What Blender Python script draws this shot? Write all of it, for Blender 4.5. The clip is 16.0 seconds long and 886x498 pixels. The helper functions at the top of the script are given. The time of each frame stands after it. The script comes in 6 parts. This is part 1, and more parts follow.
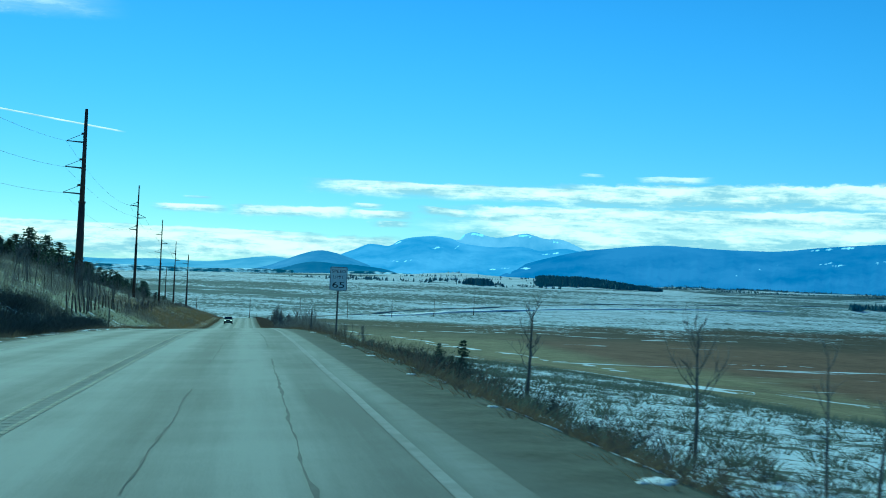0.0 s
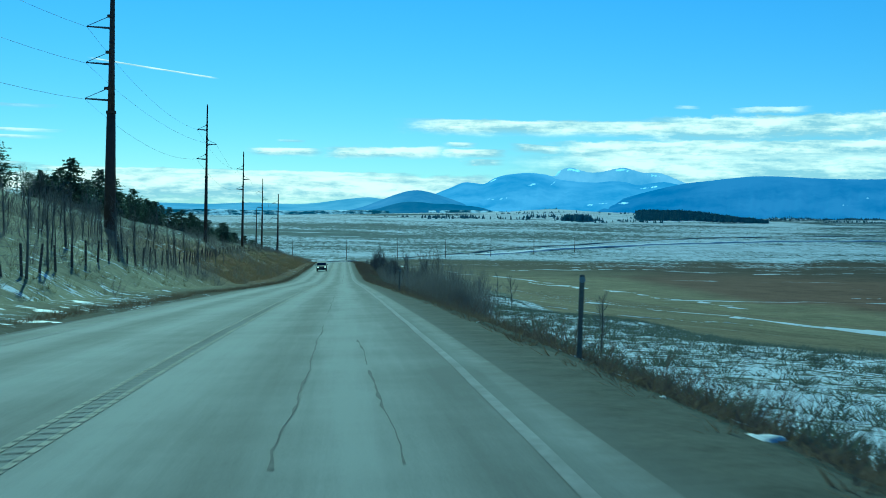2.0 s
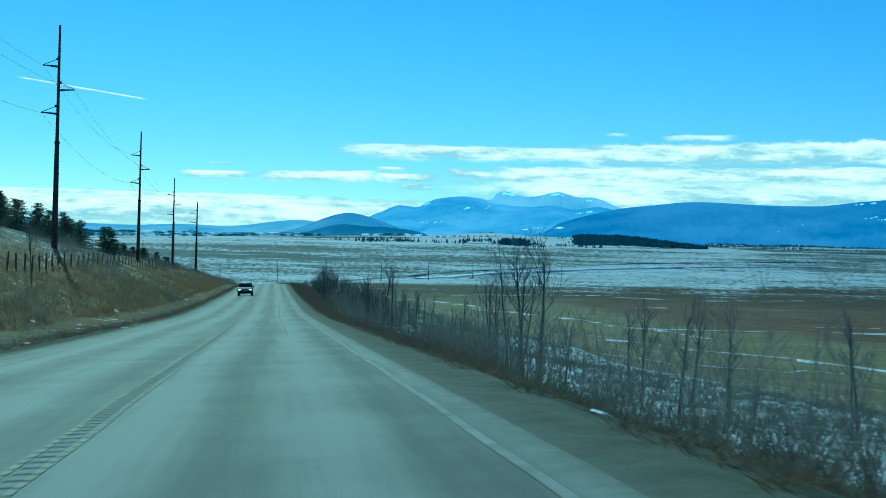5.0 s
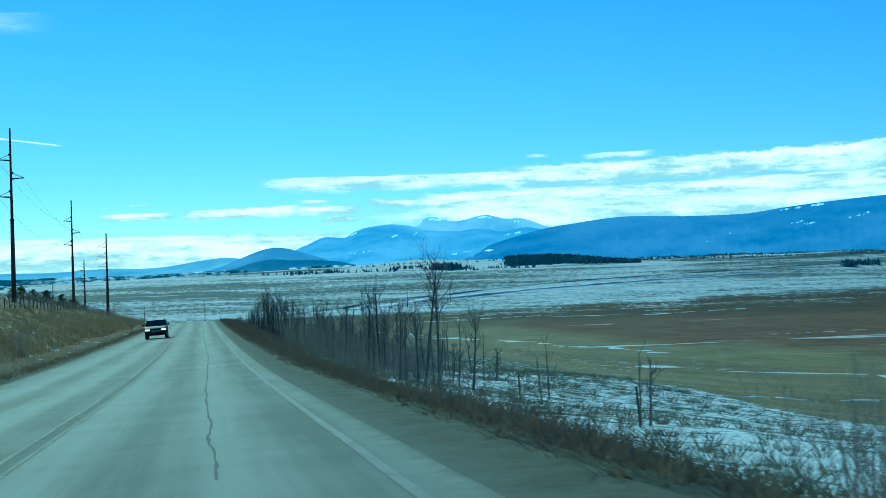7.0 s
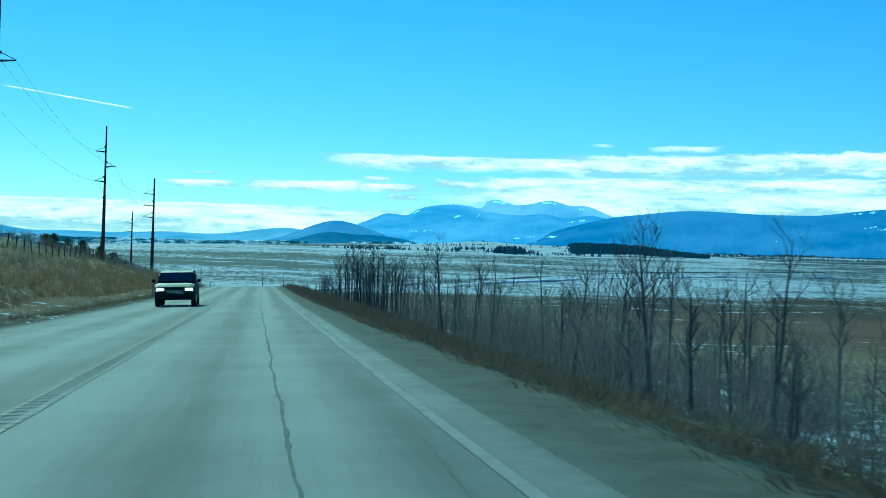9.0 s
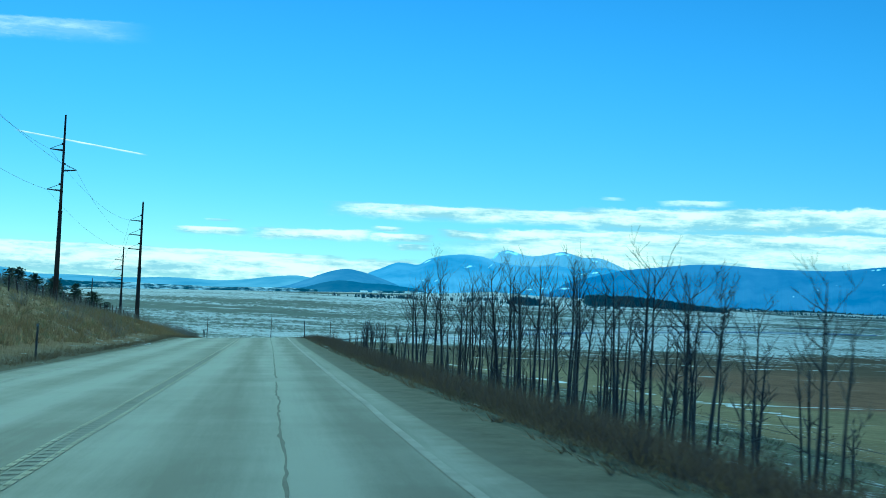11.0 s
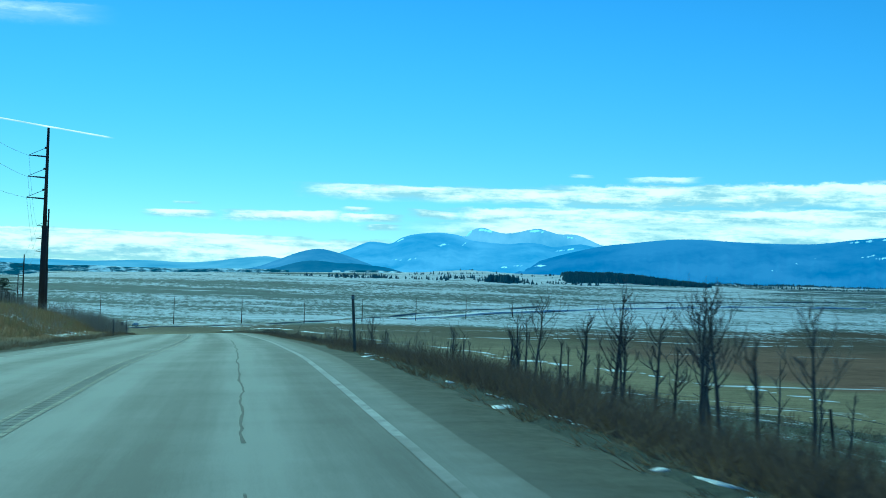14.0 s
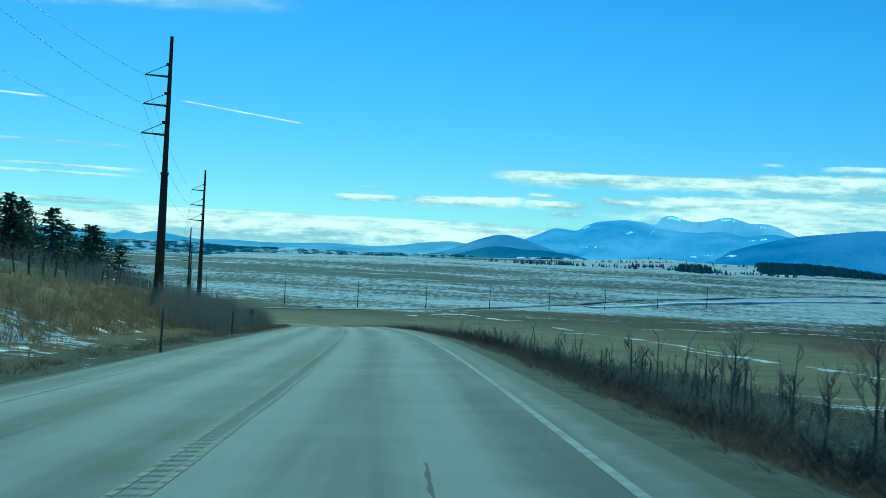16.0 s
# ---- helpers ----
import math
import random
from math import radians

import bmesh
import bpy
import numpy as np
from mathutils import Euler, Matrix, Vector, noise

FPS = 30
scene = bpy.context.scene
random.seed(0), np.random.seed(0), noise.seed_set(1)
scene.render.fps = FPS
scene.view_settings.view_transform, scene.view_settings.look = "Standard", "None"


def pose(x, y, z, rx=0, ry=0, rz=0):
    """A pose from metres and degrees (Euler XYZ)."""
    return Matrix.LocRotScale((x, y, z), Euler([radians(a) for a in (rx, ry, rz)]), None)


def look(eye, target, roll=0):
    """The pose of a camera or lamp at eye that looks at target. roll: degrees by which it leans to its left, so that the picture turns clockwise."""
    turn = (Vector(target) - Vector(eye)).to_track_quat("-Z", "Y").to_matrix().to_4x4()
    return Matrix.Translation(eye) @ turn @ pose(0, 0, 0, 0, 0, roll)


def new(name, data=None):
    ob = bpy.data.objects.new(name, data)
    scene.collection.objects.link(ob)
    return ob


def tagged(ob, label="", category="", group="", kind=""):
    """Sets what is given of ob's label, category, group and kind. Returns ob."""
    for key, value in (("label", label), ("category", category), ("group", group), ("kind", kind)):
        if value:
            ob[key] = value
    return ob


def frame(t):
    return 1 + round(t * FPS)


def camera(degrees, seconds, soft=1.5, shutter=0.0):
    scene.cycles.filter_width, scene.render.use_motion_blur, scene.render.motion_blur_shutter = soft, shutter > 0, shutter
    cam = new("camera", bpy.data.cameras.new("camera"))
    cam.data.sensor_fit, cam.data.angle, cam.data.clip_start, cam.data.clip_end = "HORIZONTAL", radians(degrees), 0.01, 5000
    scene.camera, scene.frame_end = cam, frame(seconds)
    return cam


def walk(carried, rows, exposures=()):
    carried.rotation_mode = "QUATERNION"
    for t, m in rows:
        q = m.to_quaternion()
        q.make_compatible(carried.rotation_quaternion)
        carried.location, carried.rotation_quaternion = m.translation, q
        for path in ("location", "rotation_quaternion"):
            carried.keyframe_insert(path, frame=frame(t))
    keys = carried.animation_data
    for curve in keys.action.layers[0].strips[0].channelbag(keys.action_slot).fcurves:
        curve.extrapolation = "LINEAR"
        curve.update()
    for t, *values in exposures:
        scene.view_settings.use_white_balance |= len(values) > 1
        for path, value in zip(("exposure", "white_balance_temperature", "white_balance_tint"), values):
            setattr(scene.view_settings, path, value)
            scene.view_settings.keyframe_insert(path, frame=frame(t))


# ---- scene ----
from mathutils.bvhtree import BVHTree

# camera: seconds, x, y, z, heading to the right, tilt up, lean
ROWS = [
    (0, 0.12, -0.03, -0.55, 8.41, 1.05, 2.66),
    (0.5, 0.12, 12.40, -0.88, 5.59, 0.83, 3.00),
    (1, 0.12, 24.78, -1.24, 3.29, 0.28, 2.83),
    (1.5, 0.19, 37.08, -1.59, 4.15, -1.46, 1.39),
    (2, 0.14, 49.39, -1.86, 4.36, -1.79, 1.21),
    (2.5, 0.08, 61.78, -2.53, 5.44, -2.48, 1.21),
    (3, 0.06, 74.27, -3.08, 6.19, -1.42, 0.96),
    (3.2, 0.04, 79.28, -3.24, 6.18, -1.10, 1.86),
    (5.3, -0.35, 133.49, -5.96, 7.74, -0.63, 1.34),
    (5.5, -0.29, 138.68, -6.24, 8.05, -0.63, 1.02),
    (6, -0.11, 151.63, -6.94, 9.20, -0.81, 1.44),
    (6.5, -0.01, 164.58, -7.59, 12.89, 1.11, -1.05),
    (7, 0.01, 177.53, -8.24, 10.56, 0.60, -1.69),
    (7.5, -0.01, 190.51, -8.95, 10.59, 0.67, 0.75),
    (8, -0.01, 203.55, -9.53, 9.14, 0.36, 2.16),
    (8.5, 0.00, 216.65, -10.14, 8.01, -0.11, 2.30),
    (8.7, 0.01, 221.90, -10.40, 7.96, -0.28, 1.92),
    (11, -0.09, 283.85, -12.45, 7.47, 2.03, 2.80),
    (11.5, -0.03, 297.06, -12.84, 3.88, 1.37, 3.60),
    (12, -0.02, 310.15, -13.22, 7.23, -0.52, 2.61),
    (12.5, -0.06, 323.12, -13.58, 15.77, -0.18, 0.77),
    (13, -0.08, 335.96, -13.95, 14.81, 0.91, 0.01),
    (13.5, -0.01, 348.68, -14.31, 10.68, 1.49, 1.76),
    (14, 0.07, 361.31, -14.62, 8.82, 1.18, 1.97),
    (14.5, 0.11, 373.83, -14.88, 7.38, 5.41, 0.65),
    (15, 0.02, 386.30, -15.06, 4.48, 6.06, 0.90),
    (15.5, -0.15, 398.73, -15.67, 1.92, 1.39, 2.98),
    (16, -0.38, 411.20, -16.15, 0.80, 0.26, 3.07),
]
cam = camera(37.52, 16.0, soft=0.9, shutter=0.12)


def eye_pose(x, y, z, turn, tilt, lean):
    a, b = radians(turn), radians(tilt)
    aim = (x + math.sin(a) * math.cos(b), y + math.cos(a) * math.cos(b), z + math.sin(b))
    return look((x, y, z), aim, lean)


walk(cam, [(r[0], eye_pose(*r[1:])) for r in ROWS], exposures=[(t, v, 4520, -57) for t, v in ((0, 0.27), (2.5, 0.18), (6.0, 0.3), (8.5, 0.4), (11.0, 0.3), (13.0, 0.5), (14.0, 0.32), (16, 0.1))])

# ---- light ----
SUN_TURN, SUN_UP = -11.0, 25.0          # degrees from the road's heading, above the horizon

world = bpy.data.worlds.new("winter_sky")
scene.world = world
world.use_nodes = True
wn, wl = world.node_tree.nodes, world.node_tree.links
wn.clear()


def wmath(op, a, b=None, c=None, clamp=False):
    n = wn.new("ShaderNodeMath")
    n.operation, n.use_clamp = op, clamp
    for i, v in enumerate((a, b, c)):
        if v is None:
            continue
        if isinstance(v, (int, float)):
            n.inputs[i].default_value = v
        else:
            wl.new(v, n.inputs[i])
    return n.outputs[0]


def wstep(v, lo, hi, to_lo=0.0, to_hi=1.0):
    n = wn.new("ShaderNodeMapRange")
    n.interpolation_type = "SMOOTHSTEP"
    for i, x in enumerate((v, lo, hi, to_lo, to_hi)):
        if isinstance(x, (int, float)):
            n.inputs[i].default_value = x
        else:
            wl.new(x, n.inputs[i])
    return n.outputs[0]


def build_sky():
    sky = wn.new("ShaderNodeTexSky")
    sky.sky_type = "NISHITA"
    sky.sun_disc = False
    sky.sun_elevation = radians(SUN_UP)
    sky.sun_rotation = radians(SUN_TURN)
    sky.altitude, sky.air_density, sky.dust_density, sky.ozone_density = 2800, 1.0, 0.05, 3.0
    hsv = wn.new("ShaderNodeHueSaturation")
    hsv.inputs["Saturation"].default_value = 1.16
    hsv.inputs["Hue"].default_value = 0.522
    wl.new(sky.outputs[0], hsv.inputs["Color"])
    coord = wn.new("ShaderNodeTexCoord")
    sep = wn.new("ShaderNodeSeparateXYZ")
    wl.new(coord.outputs["Generated"], sep.inputs[0])
    az = wmath("MULTIPLY", wmath("ARCTAN2", sep.outputs[0], sep.outputs[1]), 57.2958)
    el = wmath("MULTIPLY", wmath("ARCSINE", sep.outputs[2]), 57.2958)
    # billows: noise stretched along the horizon
    vec = wn.new("ShaderNodeCombineXYZ")
    wl.new(wmath("MULTIPLY", az, 0.48), vec.inputs[0])
    wl.new(wmath("MULTIPLY", el, 1.15), vec.inputs[1])

    sheet = wn.new("ShaderNodeCombineXYZ")
    wl.new(wmath("MULTIPLY", az, 0.20), sheet.inputs[0])
    wl.new(wmath("MULTIPLY", el, 1.5), sheet.inputs[1])

    def cloud_noise(scale, detail, rough, offset, src=vec):
        n = wn.new("ShaderNodeTexNoise")
        n.noise_dimensions = "3D"
        m = wn.new("ShaderNodeVectorMath")
        m.operation = "ADD"
        m.inputs[1].default_value = (offset, offset * 0.7, offset)
        wl.new(src.outputs[0], m.inputs[0])
        wl.new(m.outputs[0], n.inputs["Vector"])
        n.inputs["Scale"].default_value = scale
        n.inputs["Detail"].default_value = detail
        n.inputs["Roughness"].default_value = rough
        return n.outputs["Fac"]

    big = cloud_noise(1.6, 6, 0.6, 3.0)
    fine = cloud_noise(6.0, 8, 0.65, 9.0)
    tiers = cloud_noise(1.7, 6, 0.6, 5.0, sheet)
    wob = wmath("ADD", wmath("MULTIPLY", wmath("SUBTRACT", big, 0.5), 0.9),
                wmath("MULTIPLY", wmath("SUBTRACT", fine, 0.5), 0.34))

    def streak(a0, a1, e0, e1, up, down, rag, dens=1.0, end=1.2):
        """A cloud from heading a0 to a1 whose spine goes from e0 to e1: thickness above and below, ragged edge, density."""
        spine = wmath("ADD", wmath("MULTIPLY", wmath("SUBTRACT", az, a0), (e1 - e0) / (a1 - a0)), e0)
        off = wmath("ADD", wmath("SUBTRACT", el, spine), wmath("MULTIPLY", wob, rag))
        top = wstep(off, up * 0.72, up * 1.08, 1.0, 0.0)
        low = wstep(off, -down * 1.5, -down * 0.3, 0.0, 1.0)
        azw = wmath("ADD", az, wmath("MULTIPLY", wob, 1.4))
        left = wstep(azw, a0 - end * 0.3, a0 + end, 0.0, 1.0)
        right = wstep(azw, a1 - end, a1 + end * 0.3, 1.0, 0.0)
        m = wmath("MULTIPLY", wmath("MULTIPLY", wmath("MULTIPLY", top, low), wmath("MULTIPLY", left, right)), dens)
        # the sun strikes the crown of each bank, its belly lies in shade
        return m, wmath("MULTIPLY", m, wstep(off, -down * 0.75, up * 0.45))

    banks = [
        streak(2.45, 16.35, 3.62, 3.65, 0.30, 0.34, 0.30, 1.0, 2.2),
        streak(12.26, 34.75, 3.55, 4.33, 0.50, 0.62, 0.7, 0.98, 3.0),
        streak(8.79, 40.88, 2.69, 3.29, 0.34, 0.62, 0.5, 0.97, 1.8),
        streak(7.15, 61.32, 1.79, 2.36, 0.7, 1.2, 0.9, 0.9, 5.0),
        streak(24.53, 71.54, 3.71, 5.05, 0.8, 1.4, 0.7, 0.8, 5.0),
        streak(-4.19, -1.02, 2.29, 2.33, 0.19, 0.15, 0.16, 1.0, 0.8),
        streak(-0.92, 4.5, 2.29, 2.42, 0.30, 0.20, 0.30, 1.0, 0.9),
        streak(4.09, 7.15, 2.41, 2.42, 0.22, 0.16, 0.2, 1.0, 0.8),
        streak(4.29, 5.72, 2.79, 2.77, 0.14, 0.10, 0.12, 0.9, 0.5),
        streak(7.15, 9.81, 2.73, 2.57, 0.22, 0.17, 0.2, 1.0, 0.8),
        streak(5.31, 7.05, 2.01, 2.01, 0.18, 0.11, 0.2, 0.85, 0.6),
        streak(-2.86, -1.84, 2.79, 2.77, 0.07, 0.05, 0.1, 0.6, 0.4),
        streak(-40.88, 7.36, 0.42, 0.90, 0.58, 0.9, 0.6, 1.0, 2.0),
        streak(-14.31, 3.58, 1.27, 1.3, 0.22, 0.16, 0.3, 0.85, 2.0),
        streak(16.76, 19.93, 4.38, 4.48, 0.18, 0.12, 0.25, 0.8, 0.9),
        streak(14.21, 15.23, 4.55, 4.53, 0.09, 0.06, 0.12, 0.5, 0.4),
        streak(-10.83, -5.72, 6.0, 5.39, 0.042, 0.036, 0.02, 1.0, 0.4),
        streak(-24.53, -16.35, 5.98, 5.74, 0.05, 0.045, 0.03, 0.9, 0.5),
        streak(-30.66, -12.26, 3.86, 3.93, 0.08, 0.08, 0.06, 0.5, 1.5),
        streak(-30.66, -12.06, 3.0, 2.9, 0.08, 0.07, 0.06, 0.75, 1.5),
        streak(-30.66, -12.47, 2.57, 2.63, 0.08, 0.07, 0.06, 0.7, 1.5),
        streak(-30.66, -12.88, 1.58, 1.43, 0.16, 0.12, 0.2, 0.9, 1.5),
        streak(-30.66, -6.13, 9.6, 10.59, 0.35, 0.45, 0.35, 0.55, 3.0),
    ]
    cover, crown = banks[0]
    for m, lit in banks[1:]:
        cover, crown = wmath("MAXIMUM", cover, m), wmath("MAXIMUM", crown, lit)
    billow = wmath("ADD", wmath("MULTIPLY", big, 0.7), wmath("MULTIPLY", fine, 0.3))
    shade = wmath("ADD", wmath("MULTIPLY", crown, 0.62), wmath("MULTIPLY", wmath("SUBTRACT", billow, 0.5), 2.4))
    shade = wmath("ADD", shade, wmath("MULTIPLY", wmath("SUBTRACT", tiers, 0.47), 3.4), clamp=True)
    # thin places where the blue shows between the tiers
    cover = wmath("MULTIPLY", cover, wstep(wmath("ADD", tiers, wmath("MULTIPLY", crown, 0.30)), 0.33, 0.46, 0.66, 1.0))
    white = wn.new("ShaderNodeMix")
    white.data_type = "RGBA"
    white.inputs["A"].default_value = (4.7, 5.1, 6.5, 1)
    white.inputs["B"].default_value = (11.4, 9.0, 8.9, 1)
    wl.new(shade, white.inputs["Factor"])
    mix = wn.new("ShaderNodeMix")
    mix.data_type = "RGBA"
    wl.new(wmath("MULTIPLY", cover, 0.98), mix.inputs["Factor"])
    # paler, drier air low over the plain
    low = wn.new("ShaderNodeMix")
    low.data_type = "RGBA"
    low.inputs["A"].default_value, low.inputs["B"].default_value = (0.68, 0.62, 0.70, 1), (1, 1, 1, 1)
    wl.new(wstep(el, -2.0, 12.0), low.inputs["Factor"])
    tint = wn.new("ShaderNodeMix")
    tint.data_type, tint.blend_type = "RGBA", "MULTIPLY"
    tint.inputs["Factor"].default_value = 1.0
    wl.new(hsv.outputs[0], tint.inputs["A"])
    wl.new(low.outputs["Result"], tint.inputs["B"])
    wl.new(tint.outputs["Result"], mix.inputs["A"])
    wl.new(white.outputs["Result"], mix.inputs["B"])
    bg = wn.new("ShaderNodeBackground")
    bg.inputs["Strength"].default_value = 0.10
    wl.new(mix.outputs["Result"], bg.inputs["Color"])
    out = wn.new("ShaderNodeOutputWorld")
    wl.new(bg.outputs[0], out.inputs[0])


build_sky()
sun = new("sun", bpy.data.lights.new("sun", "SUN"))
sun.data.energy, sun.data.angle, sun.data.color = 3.05, radians(0.5), (1.0, 0.95, 0.87)
sx, sy = math.sin(radians(SUN_TURN)), math.cos(radians(SUN_TURN))
sun.matrix_world = look((sx * 100, sy * 100, 100 * math.tan(radians(SUN_UP))), (0, 0, 0))

LINE_R, LINE_C, LINE_L = 1.435, -2.065, -5.56      # paint across the road: edge, centre, edge

# ---- materials ----
def material(name, base, rough=0.8, metal=0.0, vary=None, scale=1.0, bump=0.0, bump_scale=20.0, stretch=(1, 1, 1), spec=0.5, per_object=0.0, thin=0.0):
    """A node material: base colour, a second colour mixed in by coarse and fine noise, bump."""
    m = bpy.data.materials.new(name)
    m.use_nodes = True
    nt = m.node_tree
    b = nt.nodes["Principled BSDF"]
    b.inputs["Roughness"].default_value, b.inputs["Metallic"].default_value = rough, metal
    b.inputs["Specular IOR Level"].default_value = spec
    b.inputs["Base Color"].default_value = (*base, 1)
    geo = nt.nodes.new("ShaderNodeTexCoord")
    mp = nt.nodes.new("ShaderNodeMapping")
    mp.inputs["Scale"].default_value = stretch
    nt.links.new(geo.outputs["Object"], mp.inputs["Vector"])
    if vary:
        n1 = nt.nodes.new("ShaderNodeTexNoise")
        n1.inputs["Scale"].default_value, n1.inputs["Detail"].default_value, n1.inputs["Roughness"].default_value = scale, 8, 0.65
        nt.links.new(mp.outputs[0], n1.inputs["Vector"])
        n2 = nt.nodes.new("ShaderNodeTexNoise")
        n2.inputs["Scale"].default_value, n2.inputs["Detail"].default_value = scale * 7.3, 4
        nt.links.new(mp.outputs[0], n2.inputs["Vector"])
        add = nt.nodes.new("ShaderNodeMath")
        add.operation = "MULTIPLY_ADD"
        add.inputs[1].default_value = 0.45
        nt.links.new(n2.outputs["Fac"], add.inputs[0])
        nt.links.new(n1.outputs["Fac"], add.inputs[2])
        rg = nt.nodes.new("ShaderNodeMapRange")
        rg.inputs[1].default_value, rg.inputs[2].default_value = 0.5, 0.95
        nt.links.new(add.outputs[0], rg.inputs[0])
        fac = rg.outputs[0]
        if per_object:
            oi = nt.nodes.new("ShaderNodeObjectInfo")
            ma = nt.nodes.new("ShaderNodeMath")
            ma.operation, ma.use_clamp = "MULTIPLY_ADD", True
            ma.inputs[1].default_value = per_object
            nt.links.new(oi.outputs["Random"], ma.inputs[0])
            nt.links.new(fac, ma.inputs[2])
            fac = ma.outputs[0]
        mx = nt.nodes.new("ShaderNodeMix")
        mx.data_type = "RGBA"
        mx.inputs["A"].default_value, mx.inputs["B"].default_value = (*base, 1), (*vary, 1)
        nt.links.new(fac, mx.inputs["Factor"])
        nt.links.new(mx.outputs["Result"], b.inputs["Base Color"])
    if bump:
        n3 = nt.nodes.new("ShaderNodeTexNoise")
        n3.inputs["Scale"].default_value, n3.inputs["Detail"].default_value = bump_scale, 5
        nt.links.new(mp.outputs[0], n3.inputs["Vector"])
        bp = nt.nodes.new("ShaderNodeBump")
        bp.inputs["Strength"].default_value, bp.inputs["Distance"].default_value = bump, 0.02
        nt.links.new(n3.outputs["Fac"], bp.inputs["Height"])
        nt.links.new(bp.outputs[0], b.inputs["Normal"])
    if thin:                                   # blades and bark thin enough to let the sun through
        tr = nt.nodes.new("ShaderNodeBsdfTranslucent")
        tr.inputs["Color"].default_value = (*base, 1)
        if vary:
            nt.links.new(mx.outputs["Result"], tr.inputs["Color"])
        ms = nt.nodes.new("ShaderNodeMixShader")
        ms.inputs[0].default_value = thin
        nt.links.new(b.outputs[0], ms.inputs[1])
        nt.links.new(tr.outputs[0], ms.inputs[2])
        nt.links.new(ms.outputs[0], nt.nodes["Material Output"].inputs["Surface"])
    return m


def ground_material():
    """Dry grass, brown meadow and bare soil by the sheet's own cover values, with wind-blown snow in streaks."""
    m = bpy.data.materials.new("prairie")
    m.use_nodes = True
    nt = m.node_tree
    N, L = nt.nodes.new, nt.links.new
    b = nt.nodes["Principled BSDF"]
    b.inputs["Roughness"].default_value = 0.95
    b.inputs["Specular IOR Level"].default_value = 0.03
    tc = N("ShaderNodeTexCoord")

    def noise_of(scale, stretch, detail=6, rough=0.6):
        mp = N("ShaderNodeMapping")
        mp.inputs["Scale"].default_value = stretch
        L(tc.outputs["Object"], mp.inputs["Vector"])
        n = N("ShaderNodeTexNoise")
        n.inputs["Scale"].default_value, n.inputs["Detail"].default_value, n.inputs["Roughness"].default_value = scale, detail, rough
        L(mp.outputs[0], n.inputs["Vector"])
        return n.outputs["Fac"]

    def attr(name):
        a = N("ShaderNodeAttribute")
        a.attribute_name = name
        return a

    def math_(op, x, y, z=None, clamp=False):
        n = N("ShaderNodeMath")
        n.operation, n.use_clamp = op, clamp
        for i, v in enumerate((x, y, z)):
            if v is None:
                continue
            if isinstance(v, (int, float)):
                n.inputs[i].default_value = v
            else:
                L(v, n.inputs[i])
        return n.outputs[0]

    def step(v, lo, hi):
        n = N("ShaderNodeMapRange")
        n.interpolation_type = "SMOOTHSTEP"
        for i, x in enumerate((v, lo, hi)):
            if isinstance(x, (int, float)):
                n.inputs[i].default_value = x
            else:
                L(x, n.inputs[i])
        return n.outputs[0]

    cover = attr("cover")          # the plants' colour, with glare on the hillside and haze on the far plain mixed in
    grain = noise_of(0.9, (1, 1, 1), 8, 0.7)
    tuft = noise_of(5.0, (1, 1, 1), 5, 0.7)
    broad = noise_of(0.035, (1, 0.6, 1), 6, 0.6)
    hs = N("ShaderNodeHueSaturation")
    L(cover.outputs["Color"], hs.inputs["Color"])
    val = math_("ADD", math_("MULTIPLY", math_("SUBTRACT", grain, 0.5), 1.3), math_("MULTIPLY", math_("SUBTRACT", broad, 0.5), 1.0))
    val = math_("ADD", val, math_("MULTIPLY", math_("SUBTRACT", tuft, 0.5), 0.9))
    val = math_("ADD", val, math_("MULTIPLY", math_("SUBTRACT", noise_of(0.16, (0.35, 1, 1), 6, 0.75), 0.5), 1.3))
    L(math_("ADD", val, 1.0), hs.inputs["Value"])
    # snow: near drifts caught in the scrub, far sheets drawn out across the plain
    near = math_("ADD", math_("MULTIPLY", noise_of(0.33, (0.8, 1, 1), 7, 0.72), 0.48), math_("MULTIPLY", noise_of(1.7, (1, 1.0, 1), 5, 0.7), 0.52))
    far = math_("ADD", math_("MULTIPLY", noise_of(0.007, (0.35, 1.5, 1), 10, 0.7), 0.56), math_("MULTIPLY", noise_of(0.15, (1.0, 0.30, 1), 6, 0.75), 0.44))
    farness = attr("farness").outputs["Fac"]
    mixv = math_("ADD", math_("MULTIPLY", near, math_("SUBTRACT", 1.0, farness)), math_("MULTIPLY", far, farness))
    snow = attr("snow").outputs["Fac"]
    limit = math_("SUBTRACT", 0.78, math_("MULTIPLY", snow, 0.55))
    edge = math_("ADD", limit, math_("ADD", 0.05, math_("MULTIPLY", farness, 0.05)))
    mask = step(mixv, limit, edge)
    # stubble shows through the thin far snow
    thin = math_("SUBTRACT", 1.0, math_("MULTIPLY", farness, math_("MULTIPLY", step(noise_of(0.05, (0.30, 1.0, 1), 9, 0.85), 0.42, 0.60), 0.5)))
    mask = math_("MULTIPLY", mask, thin)
    # long wind drifts caught along furrows and fence lines
    lines = math_("MULTIPLY", step(noise_of(0.028, (0.055, 1.0, 1), 4, 0.62), 0.625, 0.655), farness)
    lines = math_("MULTIPLY", lines, step(noise_of(0.012, (1, 1, 1), 3, 0.6), 0.45, 0.55))
    mask = math_("MAXIMUM", mask, lines)
    mx = N("ShaderNodeMix")
    mx.data_type = "RGBA"
    L(mask, mx.inputs["Factor"])
    L(hs.outputs[0], mx.inputs["A"])
    mx.inputs["B"].default_value = (0.74, 0.78, 0.82, 1)
